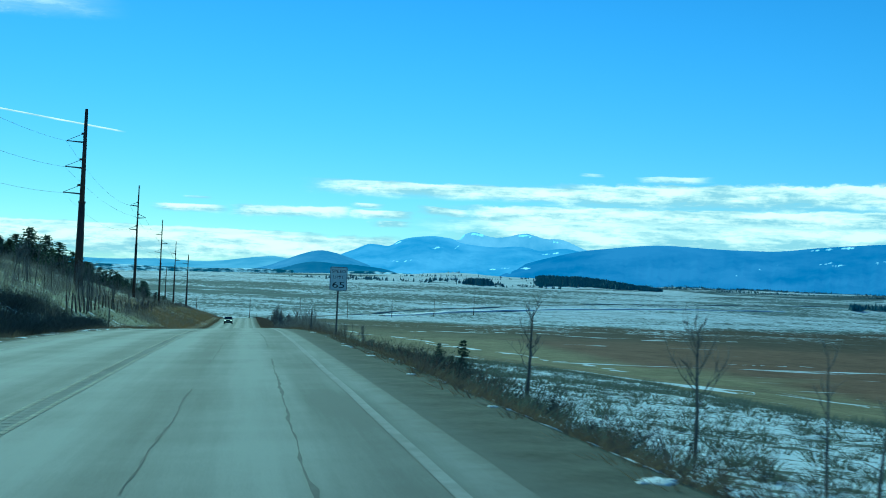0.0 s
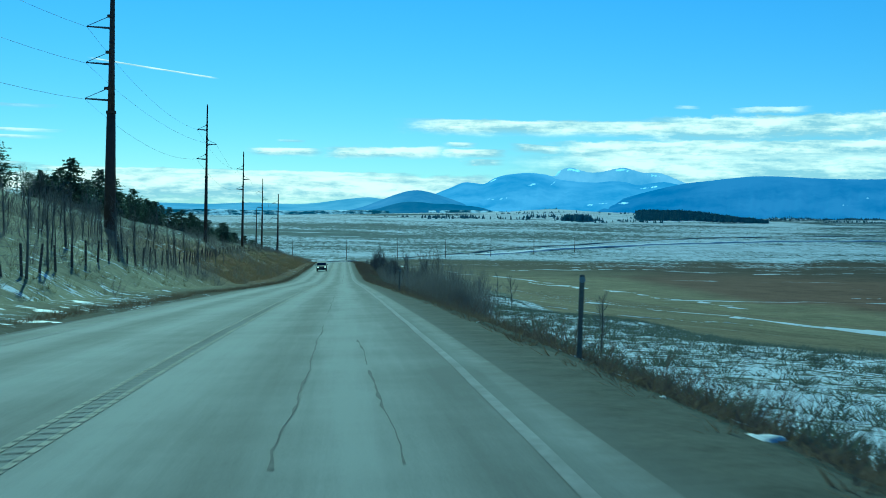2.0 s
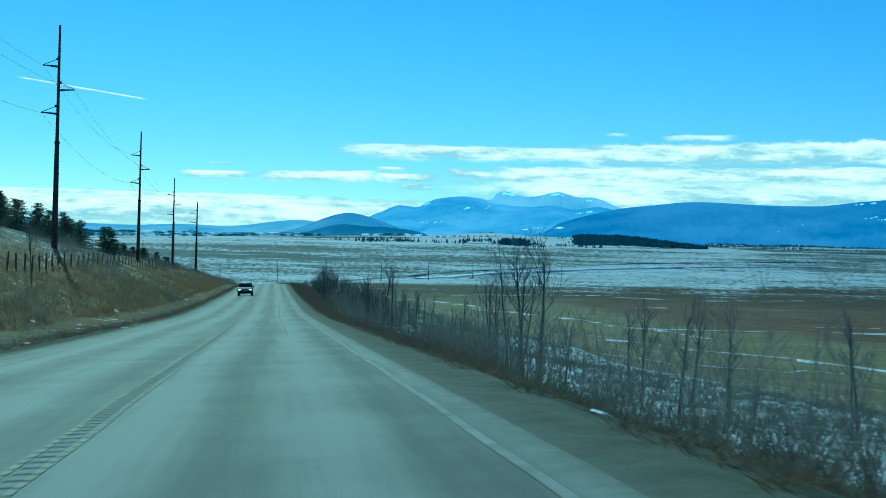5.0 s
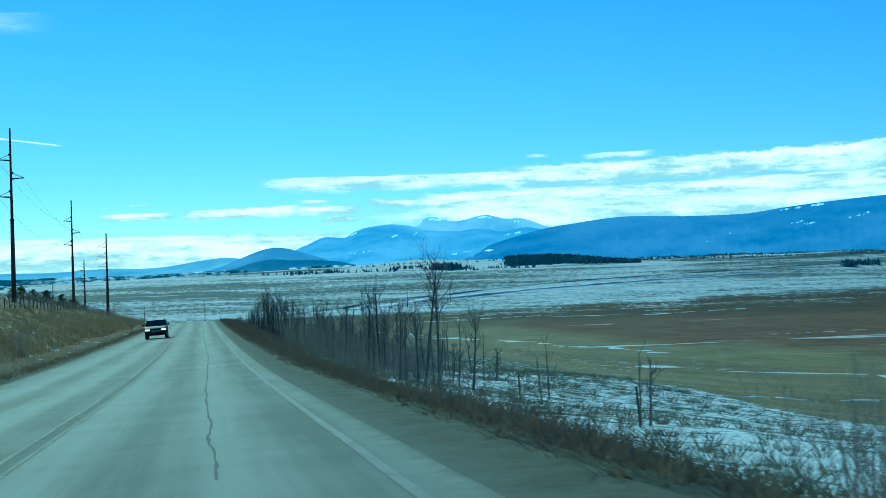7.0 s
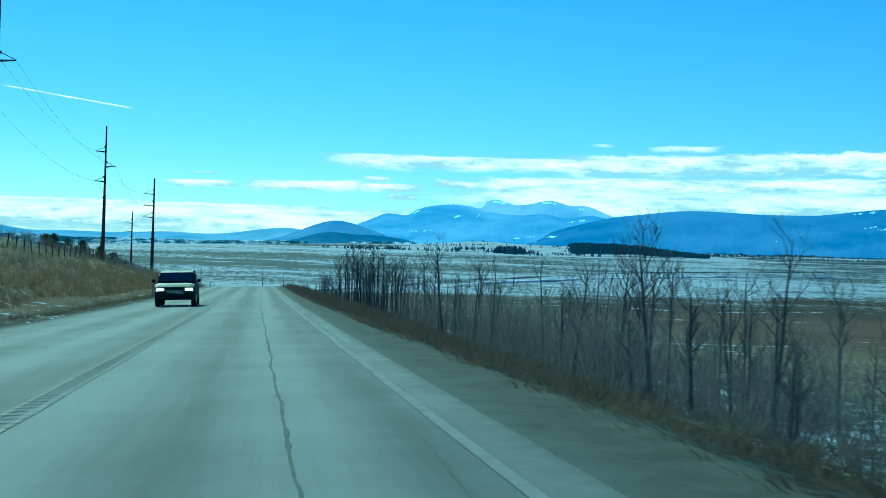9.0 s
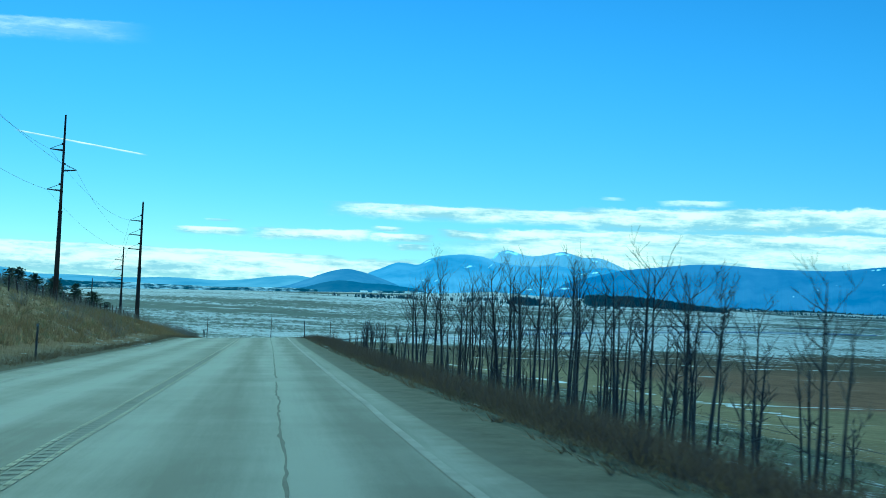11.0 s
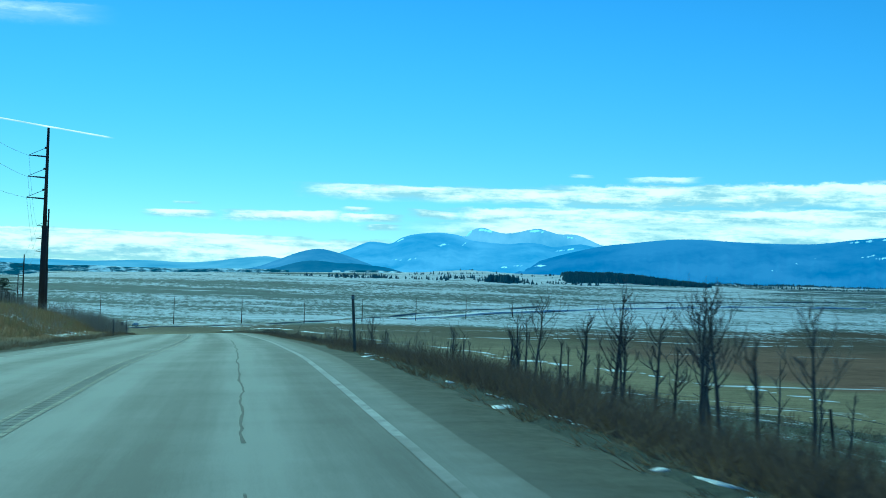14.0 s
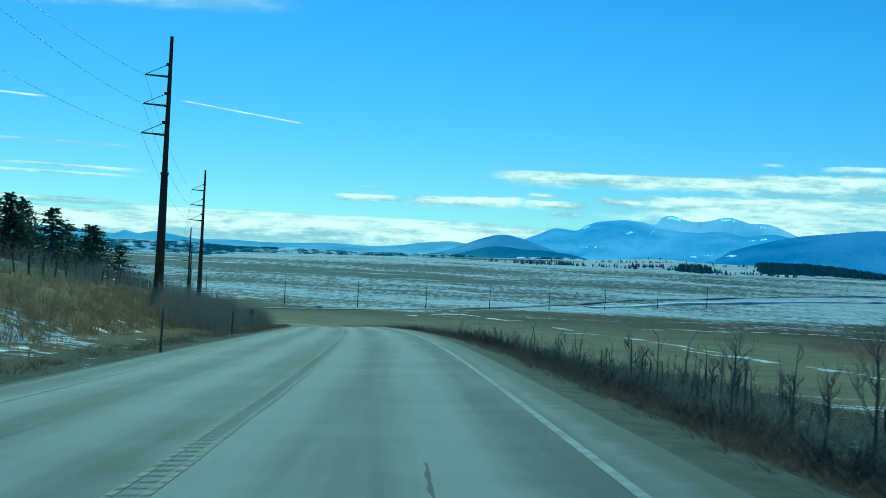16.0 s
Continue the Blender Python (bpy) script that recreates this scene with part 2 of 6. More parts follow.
    L(mx.outputs["Result"], b.inputs["Base Color"])
    bp = N("ShaderNodeBump")
    bp.inputs["Strength"].default_value, bp.inputs["Distance"].default_value = 0.7, 0.12
    L(math_("ADD", grain, math_("MULTIPLY", tuft, 0.5)), bp.inputs["Height"])
    L(bp.outputs[0], b.inputs["Normal"])
    return m


def asphalt_material():
    """Worn grey chip seal: pale wheel paths along the lanes, darker oil strips, fine aggregate."""
    m = bpy.data.materials.new("asphalt")
    m.use_nodes = True
    nt = m.node_tree
    N, L = nt.nodes.new, nt.links.new
    b = nt.nodes["Principled BSDF"]
    tc = N("ShaderNodeTexCoord")
    uv = N("ShaderNodeAttribute")
    uv.attribute_name = "lane"
    sep = N("ShaderNodeSeparateXYZ")
    L(uv.outputs["Vector"], sep.inputs[0])
    vec = N("ShaderNodeCombineXYZ")
    L(sep.outputs[0], vec.inputs[0])
    mul = N("ShaderNodeMath")
    mul.operation = "MULTIPLY"
    mul.inputs[1].default_value = 0.03
    L(sep.outputs[1], mul.inputs[0])
    L(mul.outputs[0], vec.inputs[1])

    def tex(scale, src, detail=5, rough=0.6):
        n = N("ShaderNodeTexNoise")
        n.inputs["Scale"].default_value, n.inputs["Detail"].default_value, n.inputs["Roughness"].default_value = scale, detail, rough
        L(src, n.inputs["Vector"])
        return n.outputs["Fac"]

    streaks = tex(1.6, vec.outputs[0], 6, 0.65)
    wide = tex(0.35, tc.outputs["Object"], 5, 0.6)
    chips = tex(60.0, tc.outputs["Object"], 2, 0.6)
    # wheel paths, about 1.8 m apart in each lane
    wv = N("ShaderNodeMath")
    wv.operation = "MULTIPLY_ADD"
    wv.inputs[1].default_value, wv.inputs[2].default_value = 2 * math.pi / 1.85, 0.75
    L(sep.outputs[0], wv.inputs[0])
    sn = N("ShaderNodeMath")
    sn.operation = "SINE"
    L(wv.outputs[0], sn.inputs[0])
    s = None
    for v, k in ((streaks, 1.15), (wide, 0.85), (chips, 0.5), (sn.outputs[0], 0.30)):
        q = N("ShaderNodeMath")
        q.operation = "MULTIPLY"
        q.inputs[1].default_value = k
        L(v, q.inputs[0])
        if s is None:
            s = q.outputs[0]
        else:
            a = N("ShaderNodeMath")
            a.operation = "ADD"
            L(s, a.inputs[0])
            L(q.outputs[0], a.inputs[1])
            s = a.outputs[0]
    rg = N("ShaderNodeMapRange")
    rg.inputs[1].default_value, rg.inputs[2].default_value = 0.85, 1.60
    L(s, rg.inputs[0])
    mx = N("ShaderNodeMix")
    mx.data_type = "RGBA"
    mx.inputs["A"].default_value, mx.inputs["B"].default_value = (0.115, 0.124, 0.116, 1), (0.285, 0.300, 0.280, 1)
    L(rg.outputs[0], mx.inputs["Factor"])
    # grit strewn over the outer edge
    grit = N("ShaderNodeMath")
    grit.operation = "MULTIPLY_ADD"
    grit.inputs[1].default_value = 0.55
    L(tex(2.2, tc.outputs["Object"], 6, 0.7), grit.inputs[0])
    L(sep.outputs[0], grit.inputs[2])
    band = N("ShaderNodeMapRange")
    band.interpolation_type = "SMOOTHSTEP"
    band.inputs[1].default_value, band.inputs[2].default_value = LINE_R + 0.38, LINE_R + 0.85
    L(grit.outputs[0], band.inputs[0])
    soiled = N("ShaderNodeMix")
    soiled.data_type = "RGBA"
    soiled.inputs["B"].default_value = (0.132, 0.136, 0.118, 1)
    L(band.outputs[0], soiled.inputs["Factor"])
    L(mx.outputs["Result"], soiled.inputs["A"])
    L(soiled.outputs["Result"], b.inputs["Base Color"])
    b.inputs["Roughness"].default_value = 0.88
    b.inputs["Specular IOR Level"].default_value = 0.10
    bp = N("ShaderNodeBump")
    bp.inputs["Strength"].default_value, bp.inputs["Distance"].default_value = 0.35, 0.01
    L(chips, bp.inputs["Height"])
    L(bp.outputs[0], b.inputs["Normal"])
    return m


def mountain_material(name, forest, snow_amount, glow, grain=0.009, haze=(0.06, 0.17, 0.46, 1)):
    """Backdrop of the far distance: wooded slopes with snow on bare ground and ridges, distant haze put in as blue
    emission.
    """
    m = bpy.data.materials.new(name)
    m.use_nodes = True
    nt = m.node_tree
    N, L = nt.nodes.new, nt.links.new
    b = nt.nodes["Principled BSDF"]
    b.inputs["Roughness"].default_value, b.inputs["Specular IOR Level"].default_value = 1.0, 0.0
    tc = N("ShaderNodeTexCoord")
    n = N("ShaderNodeTexNoise")
    n.inputs["Scale"].default_value, n.inputs["Detail"].default_value, n.inputs["Roughness"].default_value = grain, 9, 0.68
    L(tc.outputs["Object"], n.inputs["Vector"])
    a = N("ShaderNodeAttribute")
    a.attribute_name = "snow"
    add = N("ShaderNodeMath")
    add.operation = "ADD"
    L(n.outputs["Fac"], add.inputs[0])
    L(a.outputs["Fac"], add.inputs[1])
    rg = N("ShaderNodeMapRange")
    rg.interpolation_type = "SMOOTHSTEP"
    rg.inputs[1].default_value, rg.inputs[2].default_value = 0.98 - snow_amount, 1.22 - snow_amount
    L(add.outputs[0], rg.inputs[0])
    mx = N("ShaderNodeMix")
    mx.data_type = "RGBA"
    mx.inputs["A"].default_value, mx.inputs["B"].default_value = (*forest, 1), (0.62, 0.70, 0.78, 1)
    L(rg.outputs[0], mx.inputs["Factor"])
    L(mx.outputs["Result"], b.inputs["Base Color"])
    # two tones of the haze glow by noise, suggesting relief and uneven timber
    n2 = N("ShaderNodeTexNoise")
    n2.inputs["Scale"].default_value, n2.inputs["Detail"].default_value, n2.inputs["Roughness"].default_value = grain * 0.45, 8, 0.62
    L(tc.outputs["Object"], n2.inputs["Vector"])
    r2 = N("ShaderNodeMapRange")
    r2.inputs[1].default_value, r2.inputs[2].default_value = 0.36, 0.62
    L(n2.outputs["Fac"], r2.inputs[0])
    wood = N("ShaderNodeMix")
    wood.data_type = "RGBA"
    wood.inputs["A"].default_value = (haze[0] * 0.72, haze[1] * 0.78, haze[2] * 0.86, 1)
    wood.inputs["B"].default_value = (haze[0] * 1.35, haze[1] * 1.15, haze[2] * 1.08, 1)
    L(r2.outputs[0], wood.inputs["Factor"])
    # slopes and snow emit the haze colour; nothing here is a lamp
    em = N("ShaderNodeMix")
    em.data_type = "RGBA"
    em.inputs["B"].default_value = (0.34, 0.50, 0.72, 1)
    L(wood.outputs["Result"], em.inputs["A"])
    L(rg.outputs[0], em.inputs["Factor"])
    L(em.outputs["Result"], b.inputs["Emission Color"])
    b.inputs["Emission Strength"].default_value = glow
    return m


M_GROUND = ground_material()
M_ROAD = asphalt_material()
M_GRAVEL = material("shoulder_gravel", (0.070, 0.073, 0.058), 0.98, vary=(0.146, 0.146, 0.116), scale=1.6, bump=0.6, bump_scale=25, spec=0.05)
def dusted(m, near, far, dust):
    """Pale chips of the road seal strewn out over the gravel, thinning away from the asphalt."""
    nt = m.node_tree
    N, L = nt.nodes.new, nt.links.new
    base = nt.nodes["Principled BSDF"].inputs["Base Color"]
    uv = N("ShaderNodeAttribute")
    uv.attribute_name = "lane"
    sep = N("ShaderNodeSeparateXYZ")
    L(uv.outputs["Vector"], sep.inputs[0])
    tc = N("ShaderNodeTexCoord")
    n = N("ShaderNodeTexNoise")
    n.inputs["Scale"].default_value, n.inputs["Detail"].default_value, n.inputs["Roughness"].default_value = 1.7, 7, 0.72
    L(tc.outputs["Object"], n.inputs["Vector"])
    q = N("ShaderNodeMath")
    q.operation = "MULTIPLY_ADD"
    q.inputs[1].default_value = 0.9
    L(n.outputs["Fac"], q.inputs[0])
    L(sep.outputs[0], q.inputs[2])
    band = N("ShaderNodeMapRange")
    band.interpolation_type = "SMOOTHSTEP"
    band.inputs[1].default_value, band.inputs[2].default_value, band.inputs[3].default_value, band.inputs[4].default_value = near + 0.45, far + 0.45, 1.0, 0.0
    L(q.outputs[0], band.inputs[0])
    mx = N("ShaderNodeMix")
    mx.data_type = "RGBA"
    L(base.links[0].from_socket, mx.inputs["A"])
    mx.inputs["B"].default_value = dust
    L(band.outputs[0], mx.inputs["Factor"])
    L(mx.outputs["Result"], base)


dusted(M_GRAVEL, LINE_R + 0.30, LINE_R + 1.06, (0.150, 0.155, 0.137, 1))
M_WHITE = material("worn_white_paint", (0.54, 0.55, 0.53), 0.9, vary=(0.20, 0.205, 0.20), scale=2.5, bump=0.2, bump_scale=60, spec=0.1)
M_OLDPAINT = material("faded_white_paint", (0.34, 0.345, 0.33), 0.9, vary=(0.19, 0.198, 0.185), scale=1.3, bump=0.2, bump_scale=60, spec=0.1)
M_YELLOW = material("worn_yellow_paint", (0.46, 0.45, 0.36), 0.9, vary=(0.24, 0.24, 0.20), scale=2.0, bump=0.2, bump_scale=60, spec=0.1)
M_TAR = material("crack_tar", (0.07, 0.074, 0.071), 0.9, vary=(0.14, 0.146, 0.14), scale=6, spec=0.1)
M_GROOVE = material("milled_grooves", (0.225, 0.235, 0.222), 0.9, vary=(0.27, 0.28, 0.265), scale=4, spec=0.1)
M_SNOW = material("old_snow", (0.78, 0.81, 0.85), 0.7, vary=(0.55, 0.58, 0.60), scale=3, bump=0.5, bump_scale=12, spec=0.3)
M_STEEL = material("weathering_steel", (0.050, 0.036, 0.028), 0.75, vary=(0.085, 0.058, 0.042), scale=1.4, bump=0.15, bump_scale=18)
M_ARM = material("dark_galvanised_arm", (0.10, 0.10, 0.10), 0.55, 0.6, vary=(0.17, 0.17, 0.17), scale=3)
M_INS = material("grey_porcelain", (0.22, 0.24, 0.26), 0.25, vary=(0.3, 0.32, 0.33), scale=8)
M_WIRE = material("aged_conductor", (0.13, 0.14, 0.15), 0.5, 0.7, vary=(0.2, 0.2, 0.2), scale=2)
M_BARK = material("aspen_bark", (0.205, 0.19, 0.165), 0.9, vary=(0.085, 0.079, 0.069), scale=3.0, bump=0.5, bump_scale=14, stretch=(1, 1, 0.35), per_object=0.35)
M_TWIG = material("bare_twigs", (0.31, 0.285, 0.25), 0.9, vary=(0.19, 0.175, 0.155), scale=3.0, per_object=0.35, thin=0.25)
M_NEEDLE = material("spruce_needles", (0.062, 0.094, 0.070), 0.85, vary=(0.095, 0.120, 0.085), scale=3.0, spec=0.2, per_object=0.3, thin=0.3)
# distant haze put into the needles' colour: paler and bluer than near spruce
M_FARTREE = material("hazed_far_conifers", (0.10, 0.165, 0.185), 0.95, vary=(0.135, 0.20, 0.21), scale=0.05, spec=0.1)
M_BRUSH = material("leafless_brush", (0.23, 0.172, 0.125), 0.95, vary=(0.14, 0.118, 0.09), scale=0.35, spec=0.1, thin=0.2)
M_WEED = material("roadside_weeds", (0.25, 0.185, 0.115), 0.95, vary=(0.13, 0.115, 0.08), scale=0.25, spec=0.1, thin=0.3)
M_SAGE = material("sagebrush_leaf", (0.20, 0.21, 0.16), 0.95, vary=(0.13, 0.14, 0.108), scale=0.6, spec=0.1, thin=0.3)
M_GRASS = material("dry_grass", (0.25, 0.23, 0.135), 0.95, vary=(0.145, 0.14, 0.088), scale=0.5, spec=0.1, thin=0.5)
M_RUST = material("rusty_grass", (0.29, 0.20, 0.11), 0.95, vary=(0.16, 0.13, 0.08), scale=0.2, spec=0.1, thin=0.4)
M_BUSH = material("dense_bush_twigs", (0.13, 0.13, 0.105), 0.95, vary=(0.07, 0.075, 0.062), scale=0.5, spec=0.1)
M_POST = material("weathered_post", (0.14, 0.12, 0.10), 0.9, vary=(0.07, 0.06, 0.05), scale=6, bump=0.5, bump_scale=30, stretch=(1, 1, 0.2), per_object=0.3)
M_SIGN = material("sign_white_sheeting", (0.74, 0.76, 0.74), 0.45, vary=(0.62, 0.64, 0.62), scale=5)
M_INK = material("sign_black_ink", (0.015, 0.015, 0.016), 0.5)
M_GALV = material("galvanised_post", (0.20, 0.19, 0.16), 0.6, 0.3, vary=(0.12, 0.11, 0.09), scale=6, bump=0.2)
# far ranges: glow strength and last colour paint distant haze as emission
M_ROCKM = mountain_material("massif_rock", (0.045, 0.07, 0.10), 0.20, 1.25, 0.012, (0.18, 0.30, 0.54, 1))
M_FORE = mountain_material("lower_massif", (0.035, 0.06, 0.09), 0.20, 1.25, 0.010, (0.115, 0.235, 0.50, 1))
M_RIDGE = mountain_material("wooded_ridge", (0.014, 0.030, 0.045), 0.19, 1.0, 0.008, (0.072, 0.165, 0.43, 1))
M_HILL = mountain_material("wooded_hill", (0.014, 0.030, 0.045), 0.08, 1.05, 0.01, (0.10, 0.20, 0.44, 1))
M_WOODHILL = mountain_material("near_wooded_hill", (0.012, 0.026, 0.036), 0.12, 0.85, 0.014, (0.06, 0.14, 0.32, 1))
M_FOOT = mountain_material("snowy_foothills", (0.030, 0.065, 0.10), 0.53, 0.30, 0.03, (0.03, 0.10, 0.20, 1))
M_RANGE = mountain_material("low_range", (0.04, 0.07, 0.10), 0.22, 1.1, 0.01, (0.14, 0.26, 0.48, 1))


# ---- helpers for meshes ----
def mesh_of(name, verts, faces, mats, smooth=False, index=None):
    me = bpy.data.meshes.new(name)
    me.from_pydata(verts, [], faces)
    for mt in mats if isinstance(mats, (list, tuple)) else [mats]:
        me.materials.append(mt)
    if index is not None:
        me.polygons.foreach_set("material_index", index)
    if smooth:
        me.polygons.foreach_set("use_smooth", [True] * len(me.polygons))
    me.update()
    return me


def part(name, data, parent, label="", m=None):
    ob = new(name, data)
    ob.parent = parent
    if m is not None:
        ob.matrix_basis = m
    return tagged(ob, label=label)


def thing(name, m, label, category, group="", kind=""):
    ob = new(name)
    ob.empty_display_size = 0.2
    ob.matrix_basis = m
    return tagged(ob, label, category, group, kind)


class Shape:
    """Collects tubes, boxes and sheets into one vertex and face list."""

    def __init__(self):
        self.v, self.f = [], []

    def tube(self, pts, radii, sides=6, cap=True):
        base = len(self.v)
        n = len(pts)
        for i, p in enumerate(pts):
            p = Vector(p)
            a = Vector(pts[max(i - 1, 0)])
            c = Vector(pts[min(i + 1, n - 1)])
            d = (c - a).normalized()
            u = d.cross(Vector((0, 1, 0.03))) if abs(d.y) < 0.9 else d.cross(Vector((1, 0, 0)))
            u.normalize()
            w = d.cross(u)
            for k in range(sides):
                g = 2 * math.pi * k / sides
                self.v.append(tuple(p + (u * math.cos(g) + w * math.sin(g)) * radii[i]))
        for i in range(n - 1):
            for k in range(sides):
                k2 = (k + 1) % sides
                self.f.append((base + i * sides + k, base + i * sides + k2, base + (i + 1) * sides + k2, base + (i + 1) * sides + k))
        if cap:
            self.f.append(tuple(base + k for k in reversed(range(sides))))
            self.f.append(tuple(base + (n - 1) * sides + k for k in range(sides)))
        return self

    def box(self, lo, hi, bevel=0.0):
        x0, y0, z0 = lo
        x1, y1, z1 = hi
        if bevel <= 0:
            b = len(self.v)
            self.v += [(x0, y0, z0), (x1, y0, z0), (x1, y1, z0), (x0, y1, z0), (x0, y0, z1), (x1, y0, z1), (x1, y1, z1), (x0, y1, z1)]
            self.f += [tuple(b + i for i in q) for q in ((3, 2, 1, 0), (4, 5, 6, 7), (0, 1, 5, 4), (1, 2, 6, 5), (2, 3, 7, 6), (3, 0, 4, 7))]
            return self
        bm = bmesh.new()
        bmesh.ops.create_cube(bm, size=1)
        for v in bm.verts:
            v.co = Vector(((x0 + x1) / 2 + v.co.x * (x1 - x0), (y0 + y1) / 2 + v.co.y * (y1 - y0), (z0 + z1) / 2 + v.co.z * (z1 - z0)))
        bmesh.ops.bevel(bm, geom=bm.edges[:], offset=bevel, segments=2, affect="EDGES")
        return self.join(bm)

    def join(self, bm):
        b = len(self.v)
        bm.verts.index_update()
        self.v += [tuple(v.co) for v in bm.verts]
        self.f += [tuple(b + v.index for v in f.verts) for f in bm.faces]
        bm.free()
        return self

    def tri(self, a, b, c):
        n = len(self.v)
        self.v += [tuple(a), tuple(b), tuple(c)]
        self.f.append((n, n + 1, n + 2))

    def mesh(self, name, mat, smooth=False):
        return mesh_of(name, self.v, self.f, mat, smooth)


# ---- the lie of the land ----
def hermite(knots, y):
    """A smooth line through (place, height) knots."""
    if y <= knots[0][0]:
        return knots[0][1] + (y - knots[0][0]) * (knots[1][1] - knots[0][1]) / (knots[1][0] - knots[0][0])
    if y >= knots[-1][0]:
        return knots[-1][1]
    for i in range(len(knots) - 1):
        (a, fa), (b, fb) = knots[i], knots[i + 1]
        if a <= y <= b:
            s = (fb - fa) / (b - a)
            ma = s if i == 0 else (fb - knots[i - 1][1]) / (b - knots[i - 1][0])
            mb = s if i == len(knots) - 2 else (knots[i + 2][1] - fa) / (knots[i + 2][0] - a)
            t = (y - a) / (b - a)
            return (2 * t**3 - 3 * t**2 + 1) * fa + (t**3 - 2 * t**2 + t) * (b - a) * ma + (3 * t**2 - 2 * t**3) * fb + (t**3 - t**2) * (b - a) * mb
    return 0.0


def smooth01(a, b, v):
    t = min(max((v - a) / (b - a), 0.0), 1.0)
    return t * t * (3 - 2 * t)


EYE = 1.174                       # the eye's height over the road
GRADE = [(-400, 13.0), (-60, 1.2), (0, -0.55), (25, -1.22), (49, -1.95), (74, -3.0), (133.5, -5.96), (177.5, -8.25), (222, -10.38), (284, -12.45), (323, -13.58),
         (361, -14.6), (386, -15.22), (399, -15.74), (411, -16.23), (430, -17.05), (455, -18.1), (480, -19.29), (510, -20.85), (550, -23.09), (640, -28.8), (720, -35.0), (800, -41.5), (1100, -61.0), (1500, -72.0), (1900, -75.0)]
CROSS = 0.047                    # the road's tilt, right edge high
FLOOR = [(-2000, -60.0), (0, -62.0), (600, -66.0), (1200, -71.0), (1700, -75.0), (1950, -70.0), (2300, -47.0), (2700, -25.0), (3300, -28.0), (4000, -37.0), (5200, -48.0)]
CREST = [(-300, 12.0), (0, 14.0), (100, 20.0), (200, 21.0), (300, 16.0), (420, 9.5), (550, 7.5), (650, 5.0), (760, 1.5), (900, 0.3)]
PAVE_R, PAVE_L = 1.88, -6.5
VERGE_R = 2.35                    # outer edge of the graded bed


def road_x(y):
    """The centreline's swing to the left beyond the straight."""
    if y < 391.6:
        return 0.0
    if y < 640:
        return -((y - 391.6) ** 2) / (2 * 1715)
    return -17.99 - (y - 640) * 0.1448


def road_z(y, o=0.0):
    """Height of the pavement at y, o metres to the right of the line."""
    return hermite(GRADE, y) - EYE + CROSS * min(max(o, PAVE_L), VERGE_R)


def land(d, y):
    """Height of the natural ground at d metres beside the road's line."""
    zr, zv = road_z(y, d), hermite(FLOOR, y)
    if d >= 0:
        e = max(d - VERGE_R, 0.0)
        k = smooth01(130, 215, y) * (1 - smooth01(395, 440, y))
        bench = 0.33 * min(max(e - 0.75, 0), 4.45) + 0.07 * min(max(e - 5.2, 0), 17.5) + 0.22 * min(max(e - 22.7, 0), 30)
        ditch = 0.25 * min(max(e - 0.9, 0), 6.2) + 0.13 * min(max(e - 7.1, 0), 45)
        drop = 0.03 * min(e, 1.5) + bench * (1 - k) + ditch * k + 0.085 * max(e - 52.5, 0)
        z = zr - drop
        z = zv + 6.0 * math.log1p(math.exp(min((z - zv) / 6.0, 40))) if z - zv < 200 else z
        z = z + (min(z, zr) - z) * (1 - smooth01(1300, 1800, y)) if e > 0 else z + (zr - z) * (1 - smooth01(1300, 1800, y))
        amp = min(e / 8, 1.0) * 0.35 + min(e / 200, 1.0) * 1.2
        return z + knoll(d, y) + amp * noise.noise(Vector((d * 0.06, y * 0.05, 1.7))) + min(e / 4, 1) * 0.12 * noise.noise(Vector((d * 0.5, y * 0.4, 4)))
    e = max(PAVE_L - d, 0.0)
    top = hermite(CREST, y) + 3.0 * noise.noise(Vector((y * 0.011, 3.1, d * 0.004)))
    top = max(top, 0.3)
    g = max(e - 2.6, 0)
    rise = -0.30 * smooth01(1.3, 2.4, e) * (1 - smooth01(2.2, 5.0, e)) + top * (1 - math.exp(-(0.30 + 0.15 * (1 - smooth01(250, 430, y))) * g / top))
    w = smooth01(620, 900, y)
    down = zr - 0.02 * e
    down = zv + 6 * math.log1p(math.exp(min((down - zv) / 6, 40)))
    down = down + (min(down, zr + 0.2) - down) * (1 - smooth01(1300, 1800, y))
    z = (1 - w) * (zr + rise) + w * down
    amp = min(e / 6, 1.0) * 0.5
    return z + knoll(d, y) + amp * noise.noise(Vector((d * 0.09, y * 0.07, 7.7))) + min(e / 3, 1) * 0.15 * noise.noise(Vector((d * 0.5, y * 0.4, 2)))


def knoll(x, y):
    """Low rises on the far plain: the wooded one, the snowy ones beside it, and the rolling foothills."""
    if y < 2000:
        return 0.0
    r, a = math.hypot(x, y - 205), math.degrees(math.atan2(x, y - 205))
    z = smooth01(3250, 4250, r) * (1 + 5 * smooth01(-1, 6, a) + 26 * smooth01(12, 20, a))
    z -= 17.0 * (1 - smooth01(-4, 5, a)) * smooth01(2250, 2900, y)
    z += smooth01(2900, 3500, r) * (3.2 * noise.noise(Vector((x * 0.0042, y * 0.0048, 9.1))) + 3.5 * noise.noise(Vector((x * 0.011, y * 0.012, 2.4))))
    for cx, cy, rx, ry, h in ((815, 3220, 200, 330, 24), (470, 3500, 260, 300, 19), (640, 3700, 160, 250, 18), (150, 3900, 420, 250, 5), (-500, 3950, 600, 250, 2)):
        z += h * math.exp(-(((x - cx) / rx) ** 2) - ((y - cy) / ry) ** 2)
    return z


